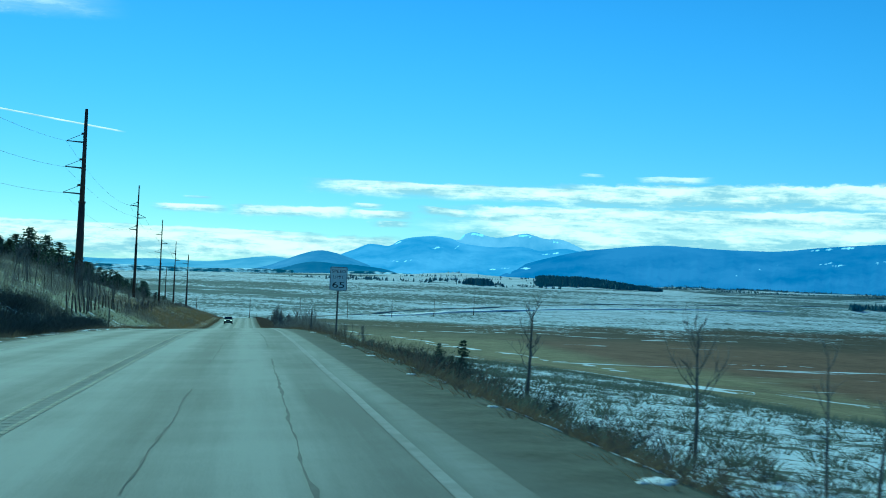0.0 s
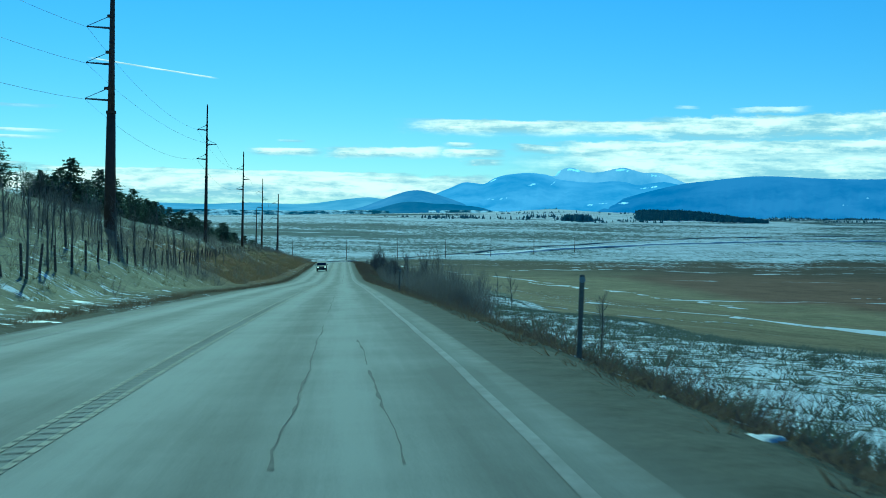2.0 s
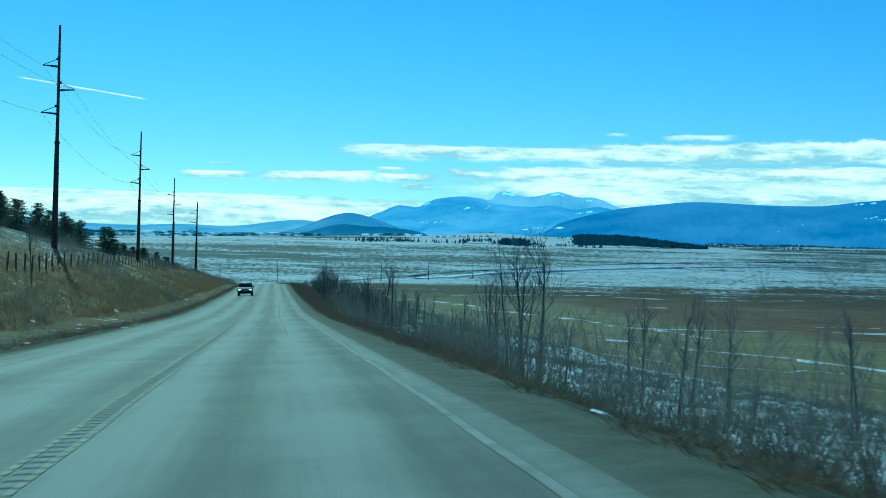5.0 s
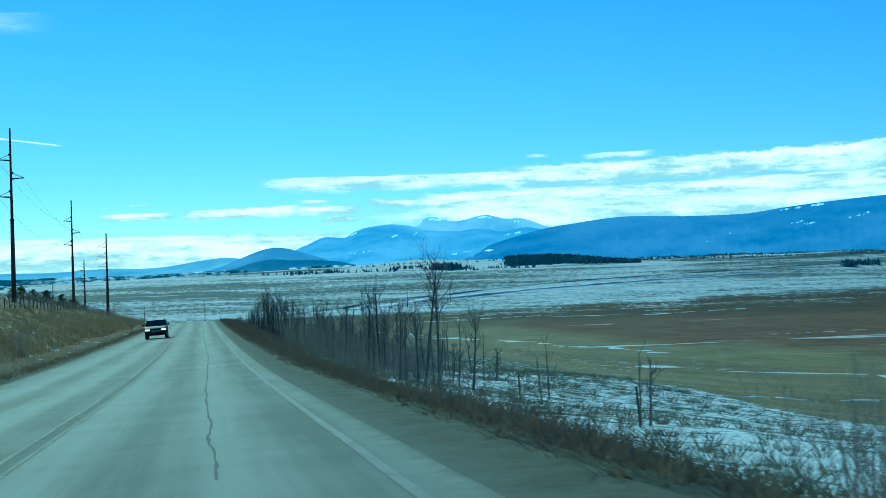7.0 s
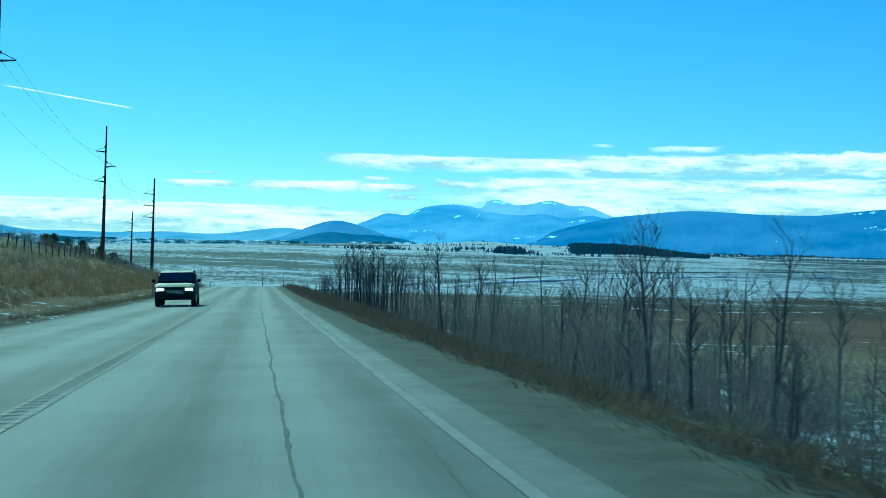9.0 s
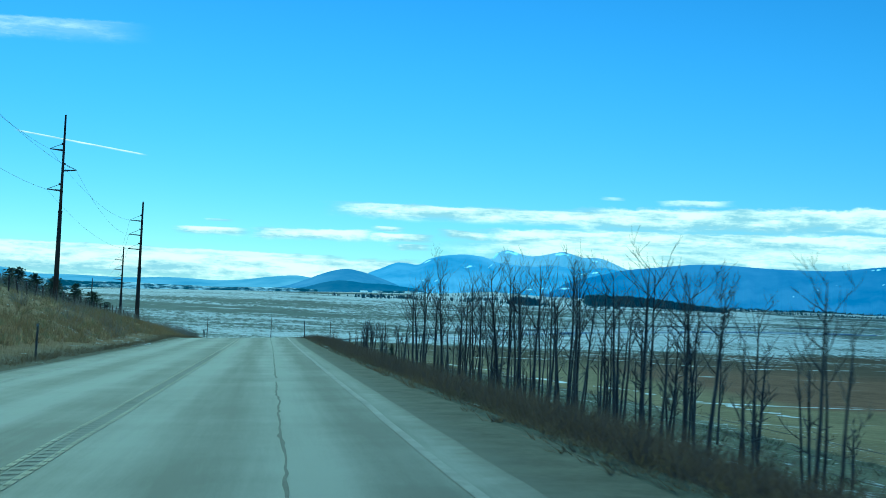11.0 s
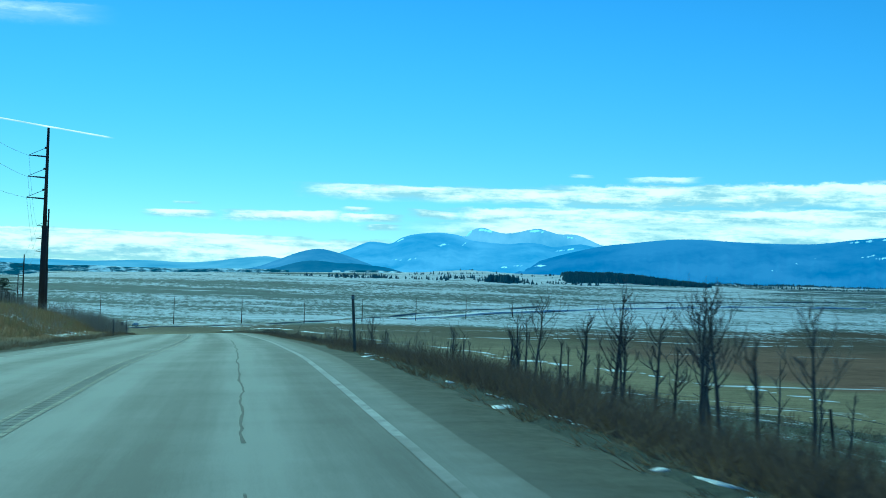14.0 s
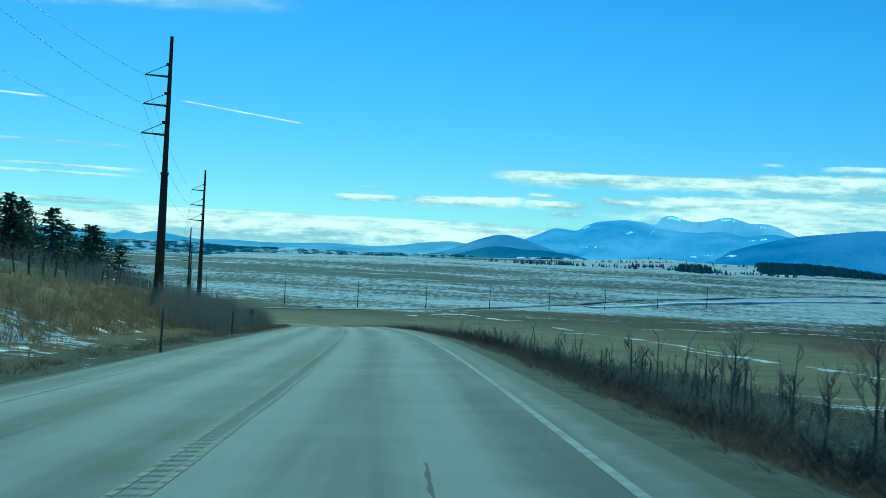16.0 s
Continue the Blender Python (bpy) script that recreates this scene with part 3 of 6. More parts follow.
def bend(d, y):
    """Sheet coordinates to the plan: the land follows the road's swing and straightens far away."""
    return d + road_x(y) * math.exp(-((d / 260.0) ** 2)) if y > 391.6 else d


def ground_at(x, y):
    """Height of the ground under a plan point."""
    d = x
    for _ in range(6):
        d = d - (bend(d, y) - x)
    return land(d, y)

# ---- ground ----
def cover_of(d, y):
    """Colour of the plants, share of snow, and far or near texture at a place of the sheet."""
    n1 = noise.noise(Vector((d * 0.004, y * 0.004, 0.3)))
    n2 = noise.noise(Vector((d * 0.02, y * 0.02, 5.3)))
    straw, sage, brown, olive, soil = (0.215, 0.210, 0.130), (0.140, 0.148, 0.108), (0.152, 0.100, 0.066), (0.224, 0.197, 0.115), (0.090, 0.085, 0.060)
    dist = math.hypot(d, y - 200)
    far = smooth01(250, 700, dist)
    if d < 0 and y < 800 + 60 * n1:
        e = PAVE_L - d
        t = smooth01(-0.3, 0.4, n2 + 0.3 * n1)
        # veiling glare put into the colour: the hillside a fifth lighter
        col = [1.2 * (a * (1 - t) + b * t) for a, b in zip(straw, sage)]
        w = smooth01(120, 200, y) * (1 - smooth01(9, 22, e + 5 * n2))
        col = [a * (1 - w) + b * w for a, b in zip(col, (0.20, 0.130, 0.062))]
        w = 1 - smooth01(0.8, 2.6, e + 0.8 * n2)
        col = [a * (1 - w) + b * w for a, b in zip(col, soil)]
        s = 0.345 + 0.24 * n2 + 0.20 * math.exp(-(((y - 100) / 10) ** 2) - ((e - 2) / 2.5) ** 2) + 0.30 * math.exp(-(((y - 445) / 7) ** 2) - ((e - 5) / 3) ** 2) + 0.06 * (1 - smooth01(150, 230, y)) + 0.03 * (1 - smooth01(110, 160, y)) * (1 - smooth01(8, 20, e)) - 0.12 * smooth01(18, 40, e) + 0.06 * smooth01(75, 100, y) * (1 - smooth01(150, 185, y)) * smooth01(2, 5, e) * (1 - smooth01(11, 17, e))
        return col, s, far
    e = d - VERGE_R if d > 0 and y < 700 else max(d, 200.0)
    snowy = 1 - 0.8 * smooth01(245, 305, y)
    if e < 9 - 5.5 * snowy + 1.0 * n2:
        t = smooth01(0.9, 3.0, e + n2)
        return [a * (1 - t) + b * t for a, b in zip((0.080, 0.087, 0.070), soil)], 0.20 + 0.16 * n2, 0.0
    slope = smooth01(395, 440, y)
    if e < 30 + 6 * n2 + 130 * slope * (1 - smooth01(620, 690, y)):
        return [a * (1 - slope) + b * slope for a, b in zip(sage, (0.078, 0.072, 0.054))], 0.36 + 0.26 * snowy + 0.14 * n2, 0.0
    x = bend(d, y)
    t3 = smooth01(-9, 9, x - 316 - 75 * (1 - smooth01(930, 1070, y)) - 14 * smooth01(1400, 1600, y) + 14 * n1 + 9 * n2)
    n4 = noise.noise(Vector((x * 0.009, y * 0.012, 8.8)))
    t3 = min(max(t3 + 0.5 * max(n4 - 0.1, 0) * (1 - t3), 0.0), 1.0)
    if y < 1790 + 60 * n1 + 0.20 * max(x, 0):
        col = [a * (1 - t3) + b * t3 for a, b in zip(olive, brown)]
        dark = smooth01(1380, 1640, y + 120 * n1) * 0.8
        col = [a * (1 - dark) + b * dark for a, b in zip(col, (0.07, 0.062, 0.045))]
        s = 0.27 + 0.22 * n2 + 0.10 * n1 + 0.10 * (1 - smooth01(50, 130, e)) + 0.22 * smooth01(1500, 1830, y)
        return col, s, smooth01(40, 140, e)
    n3 = noise.noise(Vector((d * 0.006, y * 0.011, 3.3)))
    hills = smooth01(2450, 2800, y)
    bare = math.exp(-(((x - 590) / 200) ** 2) - ((y - 3450) / 380) ** 2)
    tier = noise.noise(Vector((d * 0.0007, y * 0.008, 7.1)))
    # bluish grey-green: sage with distant haze mixed into the colour
    return [0.150 - 0.07 * hills, 0.178 - 0.07 * hills, 0.165 - 0.05 * hills], 0.555 + 0.03 * hills + 0.34 * bare + (0.12 * n1 + 0.17 * tier) * (1 - hills) + hills * (0.15 + 0.45 * n3 - 0.22 * smooth01(900, 1300, d)), 1.0


def build_ground():
    ds = sorted(set([-4200, -3400, -2600, -2000, -1500, -1100, -800, -600, -450, -340, -260, -200, -160, -130, -110, -95, -82, -72]
                    + [-64 + 2 * i for i in range(28)] + [PAVE_L - 1.2, PAVE_L - 0.5, PAVE_L, LINE_C, VERGE_R, VERGE_R + 0.7, VERGE_R + 1.5, 5.0, 6.0, 7.0]
                    + [8 + 1.6 * i for i in range(34)] + [66, 72, 80, 90, 100, 112, 125, 140, 160, 180, 205, 235, 270, 310, 350, 400, 450, 510, 580, 650, 730, 820, 920, 1040, 1180, 1340, 1520, 1720, 1950, 2200, 2500, 2900, 3400, 4200]))
    ds = [d for d in ds if not (PAVE_L + 0.1 < d < VERGE_R - 0.1 and d != LINE_C)]
    ys = [-1500, -900, -600, -400, -280, -200, -150, -110, -80, -60, -45] + [-32 + 3.0 * i for i in range(255)]
    y = ys[-1]
    stp = 4.0
    while y < 5000:
        stp *= 1.045
        y += min(stp, 70)
        ys.append(y)
    verts, cov, sn, fr = [], [], [], []
    for y in ys:
        for d in ds:
            z = land(d, y)
            if PAVE_L - 0.01 <= d <= VERGE_R + 0.01 and y < 950:
                z = road_z(y, d) - 0.12
            verts.append((bend(d, y), y, z))
            c, s, f = cover_of(d, y)
            cov.append((*c, 1.0))
            sn.append(s)
            fr.append(f)
    w = len(ds)
    faces = [(i * w + j, i * w + j + 1, (i + 1) * w + j + 1, (i + 1) * w + j) for i in range(len(ys) - 1) for j in range(w - 1)]
    me = mesh_of("ground", verts, faces, M_GROUND, True)
    me.attributes.new("cover", "FLOAT_COLOR", "POINT").data.foreach_set("color", [x for c in cov for x in c])
    me.attributes.new("snow", "FLOAT", "POINT").data.foreach_set("value", sn)
    me.attributes.new("farness", "FLOAT", "POINT").data.foreach_set("value", fr)
    tagged(new("ground", me), "dry grass prairie and hillside streaked with snow", "ground", kind="structure")


build_ground()


# ---- road ----
def strip(name, offsets, y0, y1, step, mat, lift, thick=0.0, fray=0.0, widen=0.0):
    """A ribbon that follows the road's line: offsets across, height over the road."""
    verts, faces, lane = [], [], []
    n = int((y1 - y0) / step) + 1
    w = len(offsets)
    for i in range(n + 1):
        y = min(y0 + i * step, y1)
        dx = (road_x(y + 1) - road_x(y - 1)) / 2
        k = 1 / math.hypot(1, dx)
        for o in offsets:
            if o == offsets[-1]:
                o += widen * smooth01(365, 400, y)
            if fray and o in (offsets[0], offsets[-1], offsets[-1] + widen * smooth01(365, 400, y)):
                o += fray * (noise.noise(Vector((y * 0.83, o, 9))))
            verts.append((road_x(y) + o * k, y - o * dx * k, road_z(y, o) + lift))
            lane.append((o, y, 0))
    for i in range(n):
        for j in range(w - 1):
            faces.append((i * w + j, i * w + j + 1, (i + 1) * w + j + 1, (i + 1) * w + j))
    if thick:
        for j, sgn in ((0, 1), (w - 1, -1)):
            b = len(verts)
            for i in range(n + 1):
                x, y, z = verts[i * w + j]
                verts += [(x, y, z), (x - 0.10 * sgn, y, z - thick)]
                lane += [lane[i * w + j]] * 2
            for i in range(n):
                q = (b + 2 * i, b + 2 * i + 2, b + 2 * i + 3, b + 2 * i + 1)
                faces.append(q if sgn > 0 else q[::-1])
    me = mesh_of(name, verts, faces, mat, True)
    me.attributes.new("lane", "FLOAT_VECTOR", "POINT").data.foreach_set("vector", [x for l in lane for x in l])
    return me


road = tagged(new("road", strip("road", [PAVE_L, LINE_L, -4.0, LINE_C, -0.2, LINE_R, PAVE_R - 0.15, PAVE_R], -70, 900, 0.6, M_ROAD, 0.0, 0.14, 0.02, 0.32)),
              "worn grey two-lane asphalt road running downhill", "road", kind="structure")


def line_mesh(name, at, width, mat, y0, y1, dash=None, jitter=0.0):
    s = Shape()
    y = y0
    stp = 2.0 if dash is None else dash[0]
    while y < y1:
        ye = y + stp
        i = len(s.v)
        for yy in (y, ye):
            dx = (road_x(yy + 1) - road_x(yy - 1)) / 2
            k = 1 / math.hypot(1, dx)
            a = at + jitter * noise.noise(Vector((yy * 0.25, at, 0)))
            for o in (a - width / 2, a + width / 2):
                s.v.append((road_x(yy) + o * k, yy - o * dx * k, road_z(yy, o) + 0.006))
        s.f.append((i, i + 1, i + 3, i + 2))
        y = ye + (dash[1] if dash else 0)
    return s.mesh(name, mat)


for at in (LINE_R, LINE_L):                     # old paint along the straight, fresher round the curve
    part("edge_line", line_mesh("edge_line", at, 0.10, M_OLDPAINT, -60, 372, None, 0.03), road, "almost worn away white edge line")
    part("edge_line", line_mesh("edge_line", at, 0.10, M_WHITE, 372, 890), road, "worn white edge line")
part("centre_line", line_mesh("centre_line", LINE_C - 0.12, 0.065, M_YELLOW, -60, 890, (0.27, 0.07), 0.03), road, "worn yellow centre line broken by grooves")
part("centre_line", line_mesh("centre_line", LINE_C + 0.12, 0.065, M_YELLOW, -60, 890, (0.27, 0.07), 0.03), road, "worn yellow centre line broken by grooves")
# milled rumble strip along the centre
part("rumble_strip", line_mesh("rumble_strip", LINE_C, 0.13, M_GROOVE, -10, 500, (0.10, 0.24)), road, "milled grooves along the centre line")
shoulder = tagged(new("gravel_shoulder", strip("gravel_shoulder", [PAVE_R - 0.05, VERGE_R, VERGE_R + 0.35, VERGE_R + 0.65], -60, 800, 3.0, M_GRAVEL, -0.035, 0.1)),
                  "narrow brown gravel shoulder beside the road", "shoulder", kind="structure")
tagged(new("gravel_shoulder", strip("gravel_shoulder", [PAVE_L - 0.95, PAVE_L - 0.5, PAVE_L - 0.02], -60, 800, 3.0, M_GRAVEL, -0.035, 0.1)),
       "narrow brown gravel shoulder beside the road", "shoulder", kind="structure")


# the surface that loose things lie on
SURFACE = []
for ob in bpy.data.objects:
    if ob.type == "MESH" and ob.name.split(".")[0] in ("ground", "road", "gravel_shoulder"):
        SURFACE.append(BVHTree.FromPolygons([v.co.copy() for v in ob.data.vertices], [tuple(p.vertices) for p in ob.data.polygons]))


def surface_at(x, y):
    """Height and normal of the topmost ground, gravel or asphalt under a plan point."""
    best, up = None, Vector((0, 0, 1))
    for tree in SURFACE:
        p, n, _, _ = tree.ray_cast(Vector((x, y, 900)), Vector((0, 0, -1)))
        if p is not None and (best is None or p.z > best):
            best, up = p.z, n if n.z > 0 else -n
    return best, up


# ---- mountains ----
def ridge(name, sil, radius, depth, mat, label, rough, snow_top, base_z=-34.0, n_r=30, step=0.06, clearings=()):
    """A range seen round the horizon: heading and rise of its skyline, its distance, its depth towards the viewer.
    clearings: bare snowfields among the woods, each by heading, rise, half width, half height, slant."""
    cx, cy, cz = 0.0, 205.0, -9.3
    a0, a1 = sil[0][0], sil[-1][0]
    na = int((a1 - a0) / step)
    verts, snow, faces = [], [], []
    for i in range(na + 1):
        a = a0 + (a1 - a0) * i / na
        el = hermite(sil, a)
        for j in range(n_r + 3):
            back = j > n_r
            t = min(j / n_r, 1.0)
            r = radius - depth * (1 - t) + (40 * (j - n_r) if back else 0)
            x, y = cx + r * math.sin(radians(a)), cy + r * math.cos(radians(a))
            ztop = cz + radius * math.tan(radians(el))
            spur = noise.fractal(Vector((a * 0.9, 2.0 + radius * 0.01, t * 1.1)), 0.9, 2.1, 5)
            gully = noise.fractal(Vector((a * 3.1 + 0.6 * t, radius * 0.013, t * 1.7)), 0.8, 2.2, 4)
            prof = t ** (1.25 + 0.55 * spur)
            z = base_z + (ztop - base_z) * max(prof, 0.0)
            z += rough * (1 - t) * t * 4 * (spur * 0.35 + gully * 0.10) * (ztop - base_z)
            if t == 1.0 and not back:
                z = ztop + rough * 1.6 * noise.fractal(Vector((a * 7.0, radius, 0)), 0.8, 2.0, 5)
            if back:
                z = ztop - 25.0 * (j - n_r)
            verts.append((x, y, z))
            bare = 0.0
            rise = math.degrees(math.atan((z - cz) / r))
            for ca, ce, ra, re, slant in clearings:
                u, v = (a - ca) / ra, (rise - ce - slant * (a - ca)) / re
                if u * u + v * v < 6:
                    bare = max(bare, math.exp(-u * u - v * v))
            snow.append(snow_top * (t - 0.55) + 0.10 * spur + 0.14 * gully + 0.45 * bare * (1 + 0.8 * noise.noise(Vector((a * 9, rise * 22, 0)))))
    w = n_r + 3
    for i in range(na):
        for j in range(w - 1):
            faces.append((i * w + j, (i + 1) * w + j, (i + 1) * w + j + 1, i * w + j + 1))
    me = mesh_of(name, verts, faces, mat, True)
    me.attributes.new("snow", "FLOAT", "POINT").data.foreach_set("value", snow)
    return tagged(new(name, me), label, "mountain", kind="structure")


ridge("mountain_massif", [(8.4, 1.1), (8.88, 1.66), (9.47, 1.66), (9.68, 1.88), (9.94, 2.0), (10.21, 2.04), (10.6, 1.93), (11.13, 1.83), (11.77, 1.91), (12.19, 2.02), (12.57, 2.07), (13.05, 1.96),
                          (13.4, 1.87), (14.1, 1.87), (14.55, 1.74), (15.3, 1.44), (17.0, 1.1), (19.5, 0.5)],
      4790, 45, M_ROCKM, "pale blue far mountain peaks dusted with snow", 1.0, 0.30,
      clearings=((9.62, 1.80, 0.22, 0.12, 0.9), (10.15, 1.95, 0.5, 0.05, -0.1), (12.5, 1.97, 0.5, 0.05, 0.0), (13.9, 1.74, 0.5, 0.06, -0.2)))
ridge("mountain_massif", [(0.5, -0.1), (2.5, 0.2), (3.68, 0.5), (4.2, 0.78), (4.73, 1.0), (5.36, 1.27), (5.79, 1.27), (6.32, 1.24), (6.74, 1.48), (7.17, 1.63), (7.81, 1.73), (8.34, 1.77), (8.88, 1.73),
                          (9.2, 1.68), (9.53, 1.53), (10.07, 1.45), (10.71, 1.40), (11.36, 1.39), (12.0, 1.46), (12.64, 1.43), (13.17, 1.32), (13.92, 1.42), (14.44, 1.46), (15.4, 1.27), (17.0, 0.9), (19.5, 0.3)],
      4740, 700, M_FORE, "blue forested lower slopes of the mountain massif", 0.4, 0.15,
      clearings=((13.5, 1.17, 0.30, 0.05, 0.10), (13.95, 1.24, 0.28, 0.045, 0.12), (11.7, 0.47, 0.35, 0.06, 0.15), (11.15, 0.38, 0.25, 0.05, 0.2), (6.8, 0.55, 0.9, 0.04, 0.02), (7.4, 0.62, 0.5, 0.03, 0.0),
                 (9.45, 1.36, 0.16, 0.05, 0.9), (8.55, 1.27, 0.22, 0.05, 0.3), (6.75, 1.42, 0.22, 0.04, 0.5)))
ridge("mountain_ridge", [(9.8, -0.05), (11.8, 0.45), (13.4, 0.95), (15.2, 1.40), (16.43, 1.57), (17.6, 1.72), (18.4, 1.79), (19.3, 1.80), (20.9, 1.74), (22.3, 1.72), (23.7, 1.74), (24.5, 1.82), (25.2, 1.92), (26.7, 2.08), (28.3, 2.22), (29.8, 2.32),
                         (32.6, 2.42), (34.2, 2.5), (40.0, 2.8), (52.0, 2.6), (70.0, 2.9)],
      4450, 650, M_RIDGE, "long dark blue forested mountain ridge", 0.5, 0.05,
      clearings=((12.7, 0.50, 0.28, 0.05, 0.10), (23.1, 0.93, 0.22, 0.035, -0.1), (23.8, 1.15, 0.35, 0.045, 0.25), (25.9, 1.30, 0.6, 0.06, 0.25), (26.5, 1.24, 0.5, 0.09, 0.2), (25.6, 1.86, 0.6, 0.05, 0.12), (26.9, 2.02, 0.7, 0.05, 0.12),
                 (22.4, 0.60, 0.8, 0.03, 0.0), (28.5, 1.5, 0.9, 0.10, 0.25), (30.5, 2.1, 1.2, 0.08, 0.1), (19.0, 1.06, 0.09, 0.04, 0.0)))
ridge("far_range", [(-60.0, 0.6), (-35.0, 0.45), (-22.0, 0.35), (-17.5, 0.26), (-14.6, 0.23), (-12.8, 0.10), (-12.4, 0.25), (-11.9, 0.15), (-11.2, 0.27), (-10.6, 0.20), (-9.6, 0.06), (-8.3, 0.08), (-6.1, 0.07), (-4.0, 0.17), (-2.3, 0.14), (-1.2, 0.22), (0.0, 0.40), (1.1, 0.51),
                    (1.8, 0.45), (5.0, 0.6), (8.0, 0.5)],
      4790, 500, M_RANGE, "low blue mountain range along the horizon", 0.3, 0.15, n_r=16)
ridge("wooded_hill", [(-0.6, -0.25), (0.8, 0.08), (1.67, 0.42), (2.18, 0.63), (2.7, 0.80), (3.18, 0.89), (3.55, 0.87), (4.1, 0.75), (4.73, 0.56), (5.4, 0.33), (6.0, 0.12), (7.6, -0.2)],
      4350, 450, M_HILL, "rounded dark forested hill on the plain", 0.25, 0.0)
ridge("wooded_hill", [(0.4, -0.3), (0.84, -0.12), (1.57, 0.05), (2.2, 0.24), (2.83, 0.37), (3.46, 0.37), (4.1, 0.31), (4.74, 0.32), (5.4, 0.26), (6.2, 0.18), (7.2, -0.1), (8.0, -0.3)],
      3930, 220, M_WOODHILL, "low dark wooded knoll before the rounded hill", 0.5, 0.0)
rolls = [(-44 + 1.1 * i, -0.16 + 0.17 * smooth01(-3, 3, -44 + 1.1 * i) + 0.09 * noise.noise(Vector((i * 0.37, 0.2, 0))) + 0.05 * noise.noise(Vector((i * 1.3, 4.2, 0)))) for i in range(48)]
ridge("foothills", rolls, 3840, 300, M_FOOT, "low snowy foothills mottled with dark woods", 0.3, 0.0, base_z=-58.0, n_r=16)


# ---- power line ----
def power_pole(x, y, top, base, arms, label, width=1.15, first=3.6, gap=2.6, reach=2.0):
    """A tapered steel pole with a slip joint; arms: sides (-1 left, 1 right) from the top down."""
    h = top - base
    ob = thing("power_pole", pose(x, y, base), label, "power pole", "power line poles")
    n = 10
    s = Shape()
    zj = h * 0.47
    r0, r1 = width / 2, width * 0.17
    rad = lambda z: r0 + (r1 - r0) * z / h
    s.tube([(0, 0, -0.6), (0, 0, zj * 0.5), (0, 0, zj + 0.2)], [rad(0), rad(zj * 0.5), rad(zj)], n)
    part("lower_shaft", s.mesh("lower_shaft", M_STEEL, True), ob)
    s = Shape().tube([(0, 0, zj - 0.4), (0, 0, zj * 1.4), (0, 0, h)], [rad(zj) * 0.86, rad(zj * 1.4) * 0.86, r1], n)
    part("upper_shaft", s.mesh("upper_shaft", M_STEEL, True), ob)
    s = Shape().tube([(0, 0, zj - 0.05), (0, 0, zj + 0.22)], [rad(zj) * 1.18, rad(zj) * 1.18], n)
    part("collar", s.mesh("collar", M_STEEL), ob)
    tips = []
    for i, sd in enumerate(arms):
        z = h - first - gap * i
        L = reach
        s = Shape().tube([(sd * rad(z) * 0.5, 0, z), (sd * (rad(z) + L * 0.5), 0, z + 0.06), (sd * (rad(z) + L), 0, z + 0.10)], [0.11, 0.08, 0.06], 6)
        arm = part("arm", s.mesh("arm", M_ARM), ob)
        s = Shape().tube([(sd * rad(z) * 0.8, 0, z + 0.55 * L), (sd * (rad(z) + L), 0, z + 0.14)], [0.035, 0.035], 5)
        part("brace", s.mesh("brace", M_INS), arm, "slender grey brace insulator")
        s = Shape().tube([(sd * rad(z) * 0.7, 0, z + 0.55 * L - 0.12), (sd * rad(z) * 0.7, 0, z + 0.55 * L + 0.12)], [rad(z) * 1.1] * 2, 8)
        part("band", s.mesh("band", M_STEEL), arm)
        tips.append((x + sd * (rad(z) + L), y, base + z + 0.05))
    return tips


def wire_run(name, tips_a, tips_b, sag, r=0.013):
    for p, q in zip(tips_a, tips_b):
        pts = []
        for i in range(13):
            t = i / 12
            v = Vector(p).lerp(Vector(q), t)
            v.z -= sag * 4 * t * (1 - t)
            pts.append(tuple(v))
        s = Shape().tube(pts, [r] * len(pts), 4)
        tagged(new(name, s.mesh(name, M_WIRE)), "thin sagging conductor strung between power poles", "power line", "conductors")


LLL, LRL = (-1, -1, -1), (-1, 1, -1)
STEELPOLE = "tall tapered dark steel power pole with three arms"
row = [(-21.4, 171.6, 18.3, LLL), (-21.4, 255.2, 13.5, LRL), (-22.6, 345.0, 9.9, LRL), (-23.8, 434.2, 5.7, LRL),
       (-23.9, 527.8, 2.0, LLL), (-38.9, 636.9, -3.7, LLL), (-62.0, 755.0, -12.5, LLL), (-82.0, 870.0, -19.5, LLL), (-103.0, 990.0, -28.0, LLL), (-126.0, 1110.0, -35.0, LLL)]
prev = None
for x, y, top, arms in row:
    tips = power_pole(x, y, top, ground_at(x, y), arms, STEELPOLE if arms is LLL else "tall slim dark power pole with arms on both sides", *((1.15, 4.3, 3.3, 2.0) if y < 200 else (0.9, 3.6, 2.6, 2.0) if arms is LLL else (0.62, 4.0, 2.27, 1.35)))
    if prev is None:
        prev = [(p[0] - 6.0, p[1] - 95.0, p[2] + 1.8) for p in tips]
    wire_run("conductor", prev, tips, 1.6)
    prev = tips
# the line that crosses the valley
for i in range(9):
    x, y = -206 + 70 * i, 1655 + 47 * i
    b = ground_at(x, y)
    power_pole(x, y, b + 28.0, b, LLL, "far slender power pole on the snowy plain", 1.1)


